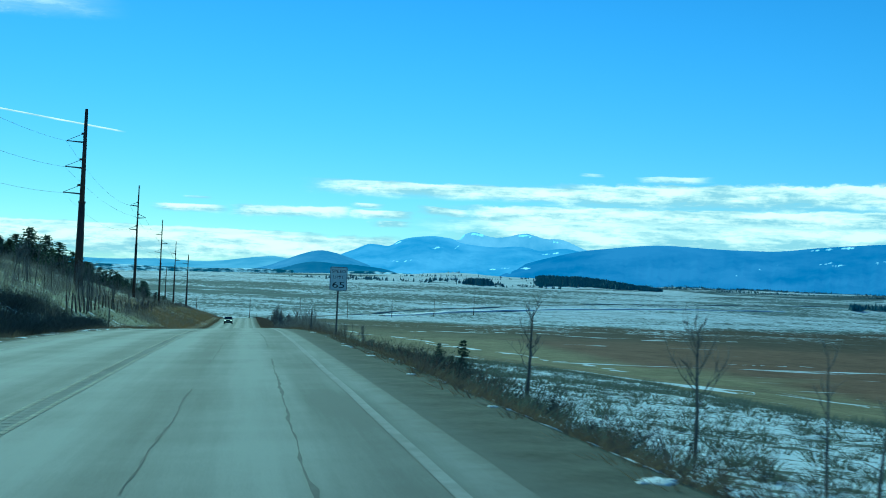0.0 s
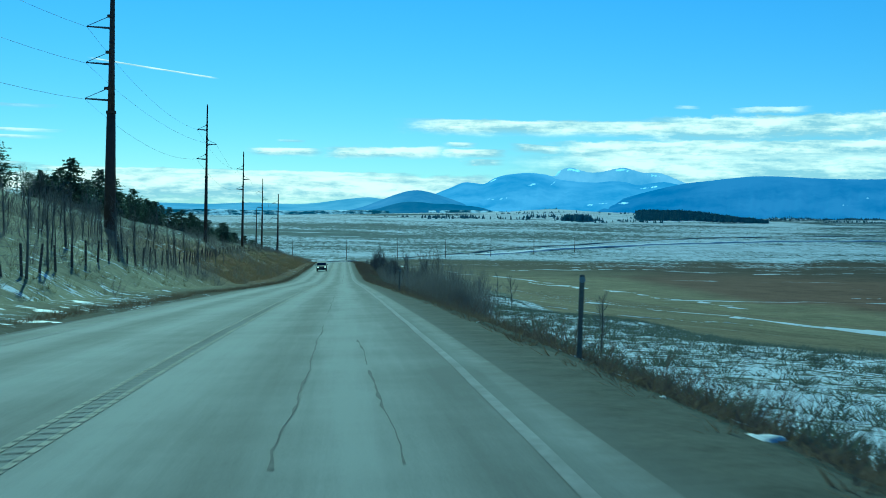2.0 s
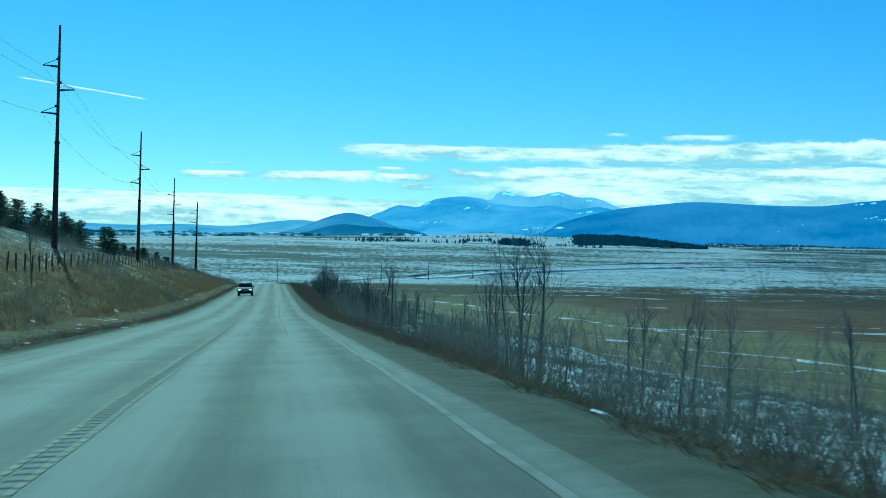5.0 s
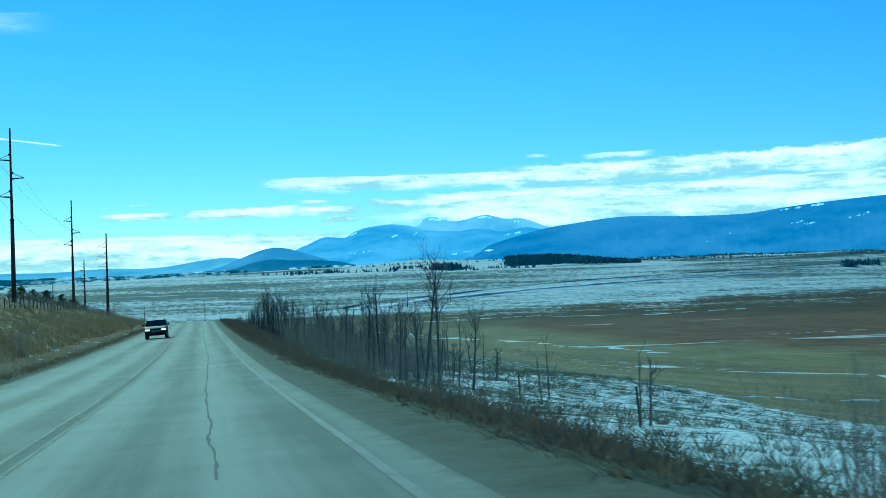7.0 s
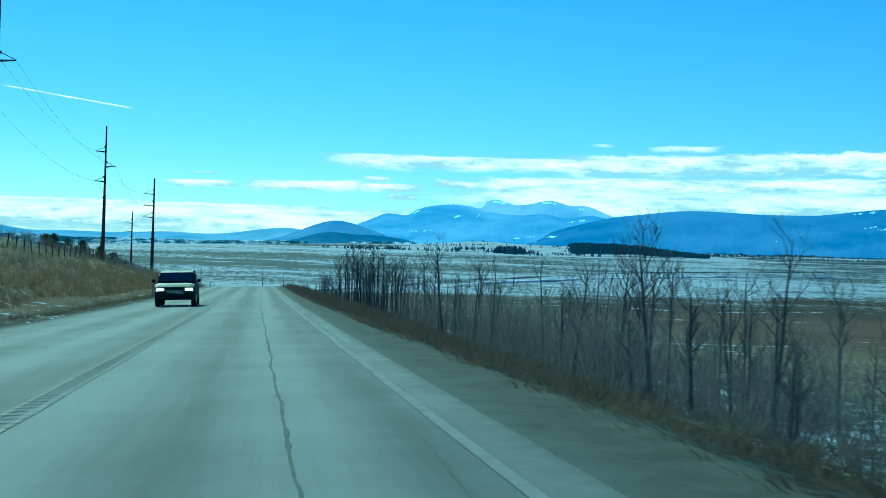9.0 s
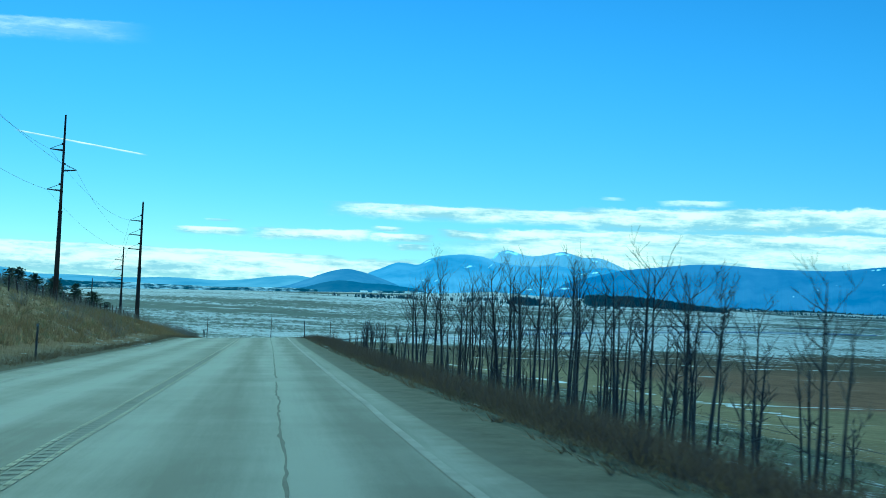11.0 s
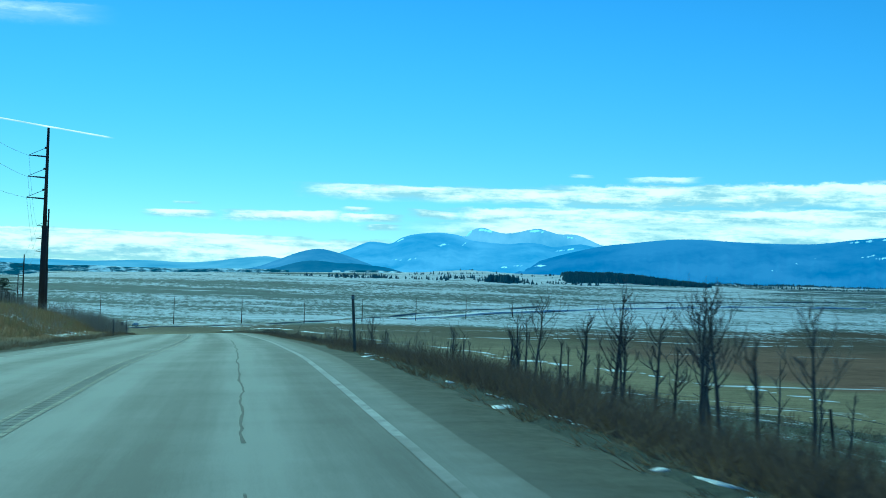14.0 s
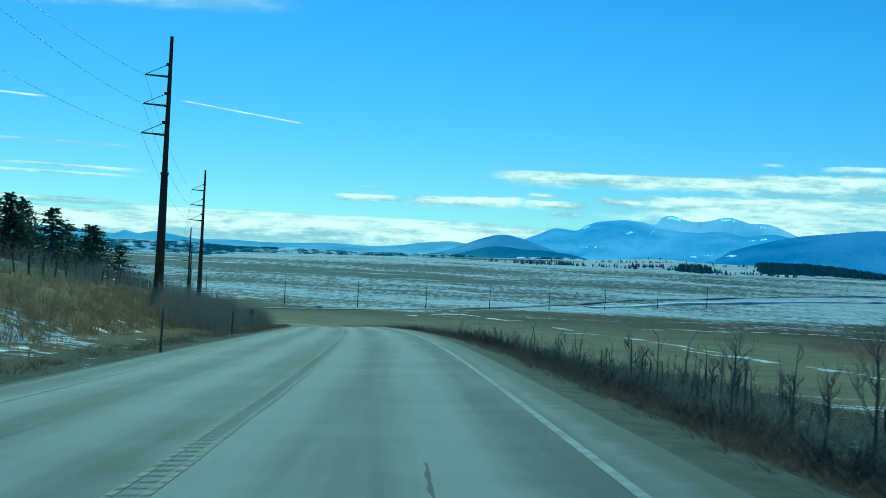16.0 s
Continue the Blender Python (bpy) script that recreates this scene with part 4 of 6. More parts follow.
# ---- speed limit sign ----
def lettering(text, height, width, x, z, y, parent):
    cu = bpy.data.curves.new("lettering", "FONT")
    cu.body, cu.align_x, cu.align_y, cu.size, cu.extrude = text, "CENTER", "CENTER", 1.0, 0.002
    tmp = bpy.data.objects.new("lettering", cu)
    scene.collection.objects.link(tmp)
    dg = bpy.context.evaluated_depsgraph_get()
    me = bpy.data.meshes.new_from_object(tmp.evaluated_get(dg))
    bpy.data.objects.remove(tmp)
    xs, ys = [v.co.x for v in me.vertices], [v.co.y for v in me.vertices]
    kx, ky = width / (max(xs) - min(xs)), height / (max(ys) - min(ys))
    mx, my = (max(xs) + min(xs)) / 2, (max(ys) + min(ys)) / 2
    for v in me.vertices:
        v.co = Vector(((v.co.x - mx) * kx + x, y - v.co.z, (v.co.y - my) * ky + z))
    me.materials.clear()
    me.materials.append(M_INK)
    return part("lettering", me, parent, "black lettering " + text)


def speed_sign(x, y, top):
    base = ground_at(x, y)
    ob = thing("speed_limit_sign", pose(x, y, base, 0, 0, 3), "white speed limit sign on a steel post", "road sign")
    W, H = 0.735, 1.0
    z0 = top - base - H
    s = Shape().box((-0.035, 0.0, -0.4), (0.035, 0.05, top - base - 0.05), 0.006)
    part("post", s.mesh("post", M_GALV), ob, "tan galvanised square post")
    bm = bmesh.new()
    bmesh.ops.create_cube(bm, size=1)
    for v in bm.verts:
        v.co = Vector((v.co.x * W, -0.005 + v.co.y * 0.006, z0 + H / 2 + v.co.z * H))
    bmesh.ops.bevel(bm, geom=[e for e in bm.edges if abs(e.verts[0].co.y - e.verts[1].co.y) > 0.003], offset=0.045, segments=4, affect="EDGES")
    panel = part("panel", Shape().join(bm).mesh("panel", M_SIGN), ob, "white reflective sign panel")
    s = Shape()
    i, o, y0, y1 = 0.014, 0.030, -0.0125, -0.0085
    for lo, hi in (((-W / 2 + i, z0 + i), (W / 2 - i, z0 + o)), ((-W / 2 + i, z0 + H - o), (W / 2 - i, z0 + H - i)),
                   ((-W / 2 + i, z0 + o), (-W / 2 + o, z0 + H - o)), ((W / 2 - o, z0 + o), (W / 2 - i, z0 + H - o))):
        s.box((lo[0], y0, lo[1]), (hi[0], y1, hi[1]))
    part("border", s.mesh("border", M_INK), panel, "thin black border")
    lettering("SPEED", 0.125, 0.58, 0, z0 + H * 0.815, -0.0085, panel)
    lettering("LIMIT", 0.125, 0.45, 0, z0 + H * 0.575, -0.0085, panel)
    lettering("65", 0.26, 0.50, 0, z0 + H * 0.25, -0.0085, panel)
    for zz in (0.12, 0.88):
        s = Shape().tube([(0, -0.018, z0 + H * zz), (0, -0.006, z0 + H * zz)], [0.012, 0.012], 8)
        part("bolt", s.mesh("bolt", M_GALV), panel)


speed_sign(3.85, 54.7, -0.5)


# ---- trees and brush beside the road ----
def bare_tree(h, seed, girth=1.0, bushy=1.0, fine=2):
    """A leafless aspen: wandering tapered stem, ascending limbs, fine twigs. Returns the wood and the twigs."""
    rnd = random.Random(seed)
    wood, twigs = Shape(), Shape()
    r0 = (0.026 + 0.0062 * h) * girth
    n = 9
    stem, rad = [], []
    x = y = 0.0
    lean = (rnd.uniform(-0.05, 0.05), rnd.uniform(-0.05, 0.05))
    for i in range(n):
        t = i / (n - 1)
        stem.append(Vector((x, y, h * t - 0.15 * (i == 0))))
        rad.append(r0 * (1 - t) ** 0.66 + 0.005)
        x += (lean[0] + rnd.uniform(-0.055, 0.055)) * h / n
        y += (lean[1] + rnd.uniform(-0.055, 0.055)) * h / n
    wood.tube(stem, rad, 7)

    def grow(p, d, length, r, level):
        m = 4 if level == 0 else 3
        pts, rr = [p], [r]
        q, e = p.copy(), d.normalized()
        for i in range(m):
            e = (e + Vector((rnd.uniform(-0.22, 0.22), rnd.uniform(-0.22, 0.22), rnd.uniform(0.0, 0.22)))).normalized()
            q = q + e * length / m
            pts.append(q.copy())
            rr.append(r * (1 - (i + 1) / m) + 0.0025)
        if level == 2:                          # the last twigs need no middle joint
            pts, rr = [pts[0], pts[1], pts[3]], [rr[0], rr[1], rr[3]]
        (wood if level == 0 else twigs).tube(pts, rr, 5 if level == 0 else 3, cap=False)
        if level < fine:
            k = rnd.randint(5, 6) if level == 0 else rnd.randint(2, 3)
            for _ in range(k):
                j = rnd.randint(1, m)
                side = Vector((rnd.uniform(-1, 1), rnd.uniform(-1, 1), rnd.uniform(0.1, 0.9)))
                grow(pts[j], (e * 0.7 + side).normalized(), length * rnd.uniform(0.34, 0.66), r * 0.36 + 0.001, level + 1)

    k = int((7 + h * 1.7) * bushy)
    for i in range(k):
        t = 0.50 + 0.48 * ((i + rnd.random()) / k) ** 0.8 if h > 3 else 0.38 + 0.6 * (i + rnd.random()) / k
        f = min(t, 0.995) * (n - 1)
        a = int(f)
        p = stem[a].lerp(stem[a + 1], f - a)
        g = rnd.uniform(0, 2 * math.pi)
        d = Vector((math.cos(g), math.sin(g), rnd.uniform(0.5, 1.7)))
        grow(p, d, h * rnd.uniform(0.12, 0.30) * (1.3 - t * 0.6), (rad[a] * 0.32 + 0.002), 0)
    for i in range(int(h)):                     # dead stubs low on the stem
        t = rnd.uniform(0.1, 0.45)
        f = t * (n - 1)
        a = int(f)
        p = stem[a].lerp(stem[a + 1], f - a)
        g = rnd.uniform(0, 2 * math.pi)
        twigs.tube([p, p + Vector((math.cos(g), math.sin(g), 0.4)) * rnd.uniform(0.1, 0.4)], [0.012, 0.005], 3, cap=False)
    return wood.mesh("trunk", M_BARK, True), twigs.mesh("twigs", M_TWIG)


TREE_SIZES = [1.4, 2.0, 2.6, 3.2, 3.8, 4.4, 5.0, 5.6, 6.2]
TREES = {}
for hh in TREE_SIZES:
    for v in range(3):
        TREES[hh, v] = bare_tree(hh, int(hh * 100) + v * 17, (0.95, 1.2, 0.7)[v], (1.2, 1.0, 0.6)[v], (2, 2, 1)[v])


def tree_at(x, y, h, rnd, label="leafless grey aspen tree on the roadside slope", sink=0.05):
    size = min(TREE_SIZES, key=lambda s: abs(s - h))
    wood, twigs = TREES[size, rnd.randint(0, 2)]
    ob = thing("aspen_tree", pose(x, y, ground_at(x, y) - sink, rnd.uniform(-4, 4), rnd.uniform(-5, 5), rnd.uniform(0, 360)), label, "tree", "roadside aspens")
    k = h / size
    ob.scale = (k, k, k)
    part("trunk", wood, ob)
    part("crown", twigs, ob, "fine bare twigs")
    return ob


# plan places and crown heights of the roadside trees, stretch by stretch
ASPENS_UPHILL = [
    (10.0, 19.2, -1.6), (9.5, 19.9, -1.2), (8.8, 24.2, -1.0), (6.95, 31.1, -1.0), (8.0, 88.4, -4.3), (8.3, 176.9, -6.9), (8.0, 174.7, -7.1), (8.8, 174.8, -8.2),
    (7.3, 169.4, -8.0), (7.6, 169.0, -5.5), (8.3, 170.5, -6.2), (8.0, 168.3, -5.6), (8.8, 169.5, -5.5), (7.3, 165.4, -6.4), (7.6, 163.8, -7.5), (8.3, 164.1, -8.2), (8.0, 166.3, -8.1),
    (7.3, 178.0, -8.0), (7.6, 171.9, -7.1),
]
ASPENS_BEND = [
    (7.6, 228.3, -9.7), (8.3, 228.1, -9.7), (8.0, 224.8, -7.7), (8.8, 226.2, -8.0), (7.3, 230.8, -10.2), (7.6, 238.2, -9.5), (8.3, 243.5, -10.3), (8.0, 221.6, -10.4), (8.8, 251.1, -11.2),
    (7.3, 251.1, -11.1), (7.6, 283.4, -10.4), (8.8, 273.1, -12.2), (7.3, 297.5, -11.4), (7.6, 235.8, -11.5), (7.6, 233.7, -8.8), (8.3, 238.4, -10.6), (8.0, 240.9, -10.9), (8.8, 246.8, -11.4),
    (7.3, 234.2, -10.6), (8.6, 256.4, -10.8), (8.0, 260.4, -10.9), (9.0, 263.4, -11.2),
]
ASPENS_GROVE = [
    (7.8, 301.0, -12.3), (7.6, 303.4, -13.2), (8.0, 307.0, -11.8), (8.3, 309.3, -11.8), (7.4, 312.5, -13.4), (8.0, 317.0, -11.1), (8.6, 320.0, -11.3), (7.3, 341.3, -12.3), (7.6, 340.7, -12.7),
    (8.3, 342.5, -13.6), (8.0, 338.0, -12.0), (8.8, 339.3, -11.2), (7.3, 331.2, -13.2), (7.6, 330.5, -11.9), (8.3, 331.8, -13.6), (8.0, 329.5, -13.3), (8.8, 331.4, -10.8), (7.3, 326.5, -12.4),
    (7.6, 326.3, -11.2), (8.3, 326.7, -12.1), (8.0, 325.4, -13.2), (8.8, 325.9, -11.0), (7.3, 332.5, -14.1), (7.6, 326.9, -14.8), (8.3, 325.4, -14.4),
]
ASPENS_GROVE_FAR = [
    (7.6, 352.4, -11.8), (8.3, 353.6, -11.4), (8.0, 352.6, -11.4), (8.8, 349.7, -10.7), (7.3, 347.7, -12.5), (7.6, 357.3, -14.0), (8.3, 360.8, -14.9), (8.0, 366.2, -14.4), (8.8, 371.2, -14.5),
    (7.3, 355.3, -15.4), (7.6, 381.8, -14.6), (8.3, 397.0, -14.9), (8.0, 351.1, -14.0), (8.8, 351.4, -15.3), (7.3, 348.2, -13.8), (7.6, 356.9, -15.3), (8.3, 389.4, -15.5), (8.0, 375.3, -15.0),
]
ASPENS_CURVE = [
    (7.6, 386.8, -14.6), (8.3, 388.5, -14.8), (8.0, 390.7, -15.2), (8.8, 401.1, -15.5), (7.3, 393.6, -15.4), (7.6, 406.6, -16.2), (8.3, 395.6, -16.2), (8.0, 382.8, -14.7), (8.8, 384.4, -14.8),
    (7.3, 380.1, -14.5), (7.6, 379.3, -15.2), (8.3, 379.0, -14.7), (8.0, 385.3, -15.1), (8.8, 386.6, -15.7), (7.3, 387.0, -15.9), (7.6, 480.1, -19.3), (8.3, 452.7, -18.1), (8.0, 442.8, -17.5),
    (8.8, 440.6, -17.6), (7.3, 434.0, -17.8), (7.6, 439.4, -18.0), (8.3, 448.9, -18.9), (8.0, 433.3, -16.8), (8.8, 459.3, -18.5), (7.3, 443.0, -18.6), (7.6, 458.6, -19.1), (10.0, 539.4, -22.4),
]

rnd = random.Random(5)
for group in (ASPENS_UPHILL, ASPENS_BEND, ASPENS_GROVE, ASPENS_GROVE_FAR, ASPENS_CURVE):
    for x, y, top in group:
        x += road_x(y)
        tree_at(x, y, max((top - ground_at(x, y)) * 0.9, 1.2), rnd)
def sapling_stand(places, label, rnd):
    """Many thin stems joined: too many and too alike to pick apart."""
    v, f, index = [], [], []
    for x, y, h in places:
        size = min(TREE_SIZES, key=lambda s: abs(s - h))
        m = pose(x, y, ground_at(x, y) - 0.05, rnd.uniform(-4, 4), rnd.uniform(-5, 5), rnd.uniform(0, 360)) @ Matrix.Scale(h / size, 4)
        for slot, me in enumerate(TREES[size, 2]):
            b = len(v)
            v += [tuple(m @ q.co) for q in me.vertices]
            f += [tuple(b + k for k in p.vertices) for p in me.polygons]
            index += [slot] * len(me.polygons)
    tagged(new("sapling_stand", mesh_of("sapling_stand", v, f, [M_BARK, M_TWIG], index=index)), label, "saplings", kind="stuff")


# saplings between them
stand = []
for i in range(210):
    y = rnd.choice((rnd.uniform(150, 260), rnd.uniform(222, 290), rnd.uniform(222, 290), rnd.uniform(290, 370), rnd.uniform(375, 470)))
    d = rnd.uniform(6.8, 15.0)
    hh = rnd.uniform(1.3, 3.4) if y < 385 else rnd.uniform(1.2, 2.2)
    if 181 < y < 212 or (196 < y < 242 and i % 4) or (345 < y < 378 and i % 3):      # open stretches
        continue
    if i < 150:
        tree_at(d + road_x(y), y, hh, rnd, "thin leafless aspen sapling on the roadside slope")
    else:
        stand.append((d + road_x(y), y, hh))
for i in range(60):
    y = rnd.uniform(415, 530)
    stand.append((rnd.uniform(6.5, 17) + road_x(y), y, rnd.uniform(1.0, 2.3)))
for i in range(70):                             # straight thin stems through the grove
    y = rnd.uniform(296, 344)
    stand.append((rnd.uniform(6.8, 11.0), y, rnd.uniform(2.2, 4.2)))
sapling_stand(stand, "thin leafless saplings on the roadside slope", rnd)
# scattered stems on the hillside
stand = []
for i in range(95):
    y, d = rnd.uniform(55, 200), -rnd.uniform(11, 30)
    if i < 40:
        tree_at(d, y, rnd.uniform(1.6, 3.3), rnd, "leafless grey sapling on the grassy hillside")
    else:
        stand.append((d, y, rnd.uniform(1.6, 3.3)))
for i in range(34):                             # a loose row of them above the ditch
    tree_at(-rnd.uniform(11.5, 20), rnd.uniform(92, 168), rnd.uniform(2.0, 3.4), rnd, "leafless grey sapling on the grassy hillside")
for i in range(75):
    y = rnd.uniform(120, 275) if i < 35 else rnd.uniform(270, 345)
    stand.append((-rnd.uniform(34, 62), y, rnd.uniform(1.8, 3.4)))
sapling_stand(stand, "thin leafless grey saplings on the grassy hillside", rnd)


def conifer(h, seed, width=0.30):
    """A dark pine: stem and whorls of drooping boughs set with needle sprays."""
    r = random.Random(seed)
    stem, crown = Shape(), Shape()
    stem.tube([(0, 0, -0.2), (0, 0, h * 0.5), (0, 0, h * 0.97)], [0.03 * h, 0.017 * h, 0.01], 7)
    levels = int(10 + h * 1.6)
    for i in range(levels):
        t = 0.06 + 0.94 * i / levels
        z = h * t
        reach = h * width * ((1 - t) ** 0.72 + 0.04) * r.uniform(0.8, 1.2) * min(1.0, 0.75 + t * 3)
        for b in range(r.randint(8, 10)):
            g = r.uniform(0, 2 * math.pi)
            L = reach * r.uniform(0.6, 1.15)
            tip = Vector((math.cos(g) * L, math.sin(g) * L, z + r.uniform(-0.05, 0.12) * h * 0.5 - 0.12 * L))
            root = Vector((0, 0, z))
            for s in range(12):
                u = 0.15 + 0.85 * (s + r.random()) / 12
                c = root.lerp(tip, u)
                w = 0.053 * h * (1.15 - u * 0.4) * (1.1 - 0.45 * t)
                d1 = Vector((r.uniform(-1, 1), r.uniform(-1, 1), r.uniform(-0.5, 0.7))).normalized() * w
                d2 = Vector((r.uniform(-1, 1), r.uniform(-1, 1), r.uniform(-0.4, 0.6))).normalized() * w
                crown.tri(c - d1 * 0.6, c + d1, c + d2)
    return stem.mesh("trunk", M_BARK, True), crown.mesh("crown", M_NEEDLE)


PINES = [conifer(hh, k * 7 + 3, ww) for k, (hh, ww) in enumerate(((4.0, 0.64), (5.5, 0.60), (7.0, 0.54), (2.0, 0.36)))]


def pine_at(x, y, h, rnd, label, which=None, wide=1.0):
    k = which if which is not None else min(range(3), key=lambda q: abs((4.0, 5.5, 7.0)[q] - h))
    ref = (4.0, 5.5, 7.0, 2.0)[k]
    ob = thing("pine_tree", pose(x, y, ground_at(x, y) - 0.08, 0, 0, rnd.uniform(0, 360)), label, "tree", "dark pines")
    ob.scale = (h / ref * wide, h / ref * wide, h / ref)
    part("trunk", PINES[k][0], ob)
    part("crown", PINES[k][1], ob, "dense dark green needles")


rnd = random.Random(11)
HILLPINE = "dark green pine tree on the hillside crest"
for x, y, h in ((-45.5, 221, 6.8), (-37.6, 233, 6.4), (-34, 244, 5.6), (-43, 252, 5.5), (-49, 196, 7.0), (-52.5, 204, 7.5), (-47, 203, 5.5), (-56, 199, 7.5), (-39, 262, 6.5), (-35, 270, 5.0),
                (-33.5, 541, 5.0), (-36.5, 538, 5.6), (-40, 536, 6.2), (-43, 532, 6.2), (-31.5, 545, 3.8), (-35, 548, 5.0), (-46, 533, 7.0), (-41.5, 545, 6.4), (-38, 549, 5.0), (-49, 540, 7.0)):
    pine_at(x, y, h * 1.08, rnd, HILLPINE, wide=1.3)
for i in range(78):
    y = rnd.uniform(248, 300) if i < 44 else rnd.uniform(284, 330)
    deep = rnd.uniform(0, 22)
    d = 32 + deep if i < 44 else 27 + 0.8 * deep - 0.08 * (y - 300)
    pine_at(-d + 0.02 * (y - 255), y, rnd.uniform(2.6, 4.2) + 0.06 * deep, rnd, HILLPINE)
for x, y, h in ((7.55, 44.4, 1.65), (6.75, 44.6, 1.2), (7.1, 44.0, 0.9), (8.2, 371.0, 1.3), (9.4, 515.0, 1.6)):
    pine_at(x + road_x(y), y, h, rnd, "small dark spruce on the roadside slope", 3)


# brush, thicket and grass
def twig_stuff(name, spots, mat, label, stems, height, spread, thick, seed, branchy=0):
    r = random.Random(seed)
    s = Shape()
    for x, y, k in spots:
        z = ground_at(x, y) - 0.03
        for _ in range(stems):
            g = r.uniform(0, 2 * math.pi)
            o = r.uniform(0, spread * 0.35)
            p = Vector((x + math.cos(g) * o, y + math.sin(g) * o, z))
            hgt = height * k * r.uniform(0.55, 1.15)
            tip = p + Vector((math.cos(g) * spread * r.uniform(0.1, 0.75), math.sin(g) * spread * r.uniform(0.1, 0.75), hgt))
            w = Vector((r.uniform(-1, 1), r.uniform(-1, 1), 0)).normalized() * thick
            s.tri(p - w, p + w, tip)
            for _b in range(branchy):
                u = r.uniform(0.3, 0.85)
                c = p.lerp(tip, u)
                e = c + Vector((r.uniform(-1, 1), r.uniform(-1, 1), r.uniform(0.4, 1.2))) * hgt * 0.22
                w2 = Vector((r.uniform(-1, 1), r.uniform(-1, 1), 0)).normalized() * thick * 0.6
                s.tri(c - w2, c + w2, e)
    return tagged(new(name, s.mesh(name, mat)), label, "brush", kind="stuff")


rnd = random.Random(21)
spots = []
for i in range(7800):                           # low brush along the right-hand ditch
    y = rnd.uniform(-5, 640)
    d = 3.35 + abs(rnd.gauss(0, 1.9))
    if (205 < y < 240 and d > 4.6 and i % 3) or (y > 420 and rnd.random() < 0.45) or (y < 135 and (d > 4.5 or rnd.random() < 0.55)) or (135 <= y < 245 and (d > 6.0 or rnd.random() < 0.35)):
        continue
    if noise.noise(Vector((d * 0.3, y * 0.08, 2.2))) > -0.25:
        spots.append((d + road_x(y), y, rnd.uniform(0.5, 1.2) * (0.6 if 200 < y < 290 else 1.0)))
for i in range(2300):                           # thicker below the grove and round the curve
    y = rnd.uniform(275, 415)
    d = 3.7 + abs(rnd.gauss(0, 1.7))
    spots.append((d + road_x(y), y, rnd.uniform(0.5, 1.15)))
for i in range(2600):                           # scrub over the slope outside the curve
    y = rnd.uniform(395, 660)
    d = 5.5 + abs(rnd.gauss(0, 22))
    spots.append((bend(d, y), y, rnd.uniform(0.5, 1.3)))
twig_stuff("roadside_brush", spots, M_BRUSH, "leafless brown brush along the road ditch", 11, 0.52, 0.8, 0.009, 31, 2)
spots = []
for i in range(300):                            # the dense clump where the straight begins to fall away
    y = 116 + 62 * rnd.random() ** 1.3
    d = rnd.uniform(4.9, 8.2)
    if (138 < y < 157 and i % 4) or (y >= 157 and d > 6.8):
        continue
    spots.append((d, y, rnd.uniform(0.6, 1.5) * (1 - 0.35 * smooth01(150, 178, y))))
for i in range(44):                             # a dark clump by itself in the open stretch
    y = rnd.uniform(178, 193)
    spots.append((rnd.uniform(7.2, 9.8), y, rnd.uniform(0.6, 1.0)))
for i in range(230):                            # low whips between the stunted trees before the curve
    y = rnd.uniform(400, 478)
    spots.append((rnd.uniform(5.0, 12.0) + road_x(y), y, rnd.uniform(0.3, 0.7)))
for i in range(420):                            # tall willow thicket
    y = rnd.uniform(128, 275)
    d = rnd.uniform(5.4, 9.0) + 0.008 * (y - 100)
    if not 181 < y < 209 and not (y > 240 and i % 2) and not (y < 230 and not 128 < y < 139 and i % 4) and noise.noise(Vector((d * 0.25, y * 0.06, 8.2))) > 0.02 - 0.2 * smooth01(195, 215, y):
        spots.append((d, y, rnd.uniform(0.5, 1.15) * (0.75 if y > 200 else 1.0)))
for i in range(250):                            # and the dense whips between the stems downhill
    y = rnd.uniform(238, 295)
    d = rnd.uniform(6.4, 11.5)
    if noise.noise(Vector((d * 0.25, y * 0.09, 3.2))) > -0.1:
        spots.append((d, y, rnd.uniform(0.7, 1.45)))
twig_stuff("willow_thicket", spots, M_TWIG, "tall leafless grey willow thicket beside the road", 15, 1.9, 1.4, 0.010, 33, 8)
spots = []
for i in range(2400):                            # shrubs on the bank and hillside
    y = rnd.uniform(30, 300) if rnd.random() < 0.6 else rnd.uniform(300, 560)
    d = -rnd.uniform(9.0, 34) if rnd.random() < 0.75 else -rnd.uniform(18, 60)
    if noise.noise(Vector((d * 0.12, y * 0.05, 5.2))) > 0.02:
        spots.append((d + road_x(y), y, rnd.uniform(0.5, 2.0)))
for i in range(110):                            # dark clump at the bend
    y = rnd.uniform(505, 600)
    spots.append((-rnd.uniform(13, 25) + road_x(y), y, rnd.uniform(1.4, 2.6)))
for i in range(300):
    y = rnd.uniform(472, 530)
    spots.append((-8.3 - abs(rnd.gauss(0, 2.2)) + road_x(y), y, rnd.uniform(1.0, 2.1)))
for i in range(160):
    y = rnd.uniform(84, 170)
    spots.append((-rnd.uniform(10.5, 26), y, rnd.uniform(0.6, 1.6)))
twig_stuff("hillside_shrubs", spots, M_TWIG, "leafless grey-brown shrubs on the hillside", 18, 0.95, 1.2, 0.009, 35, 6)
spots = []
for i in range(320):                            # dense dark bushes at the foot of the hill
    y = rnd.uniform(44, 76)
    spots.append((-rnd.uniform(7.5, 11.5), y, rnd.uniform(0.45, 0.8)))
for i in range(60):                             # and beside the uphill stretch of the ditch
    y = rnd.uniform(18, 60)
    spots.append((rnd.uniform(5.2, 7.0), y, rnd.uniform(0.35, 0.8)))
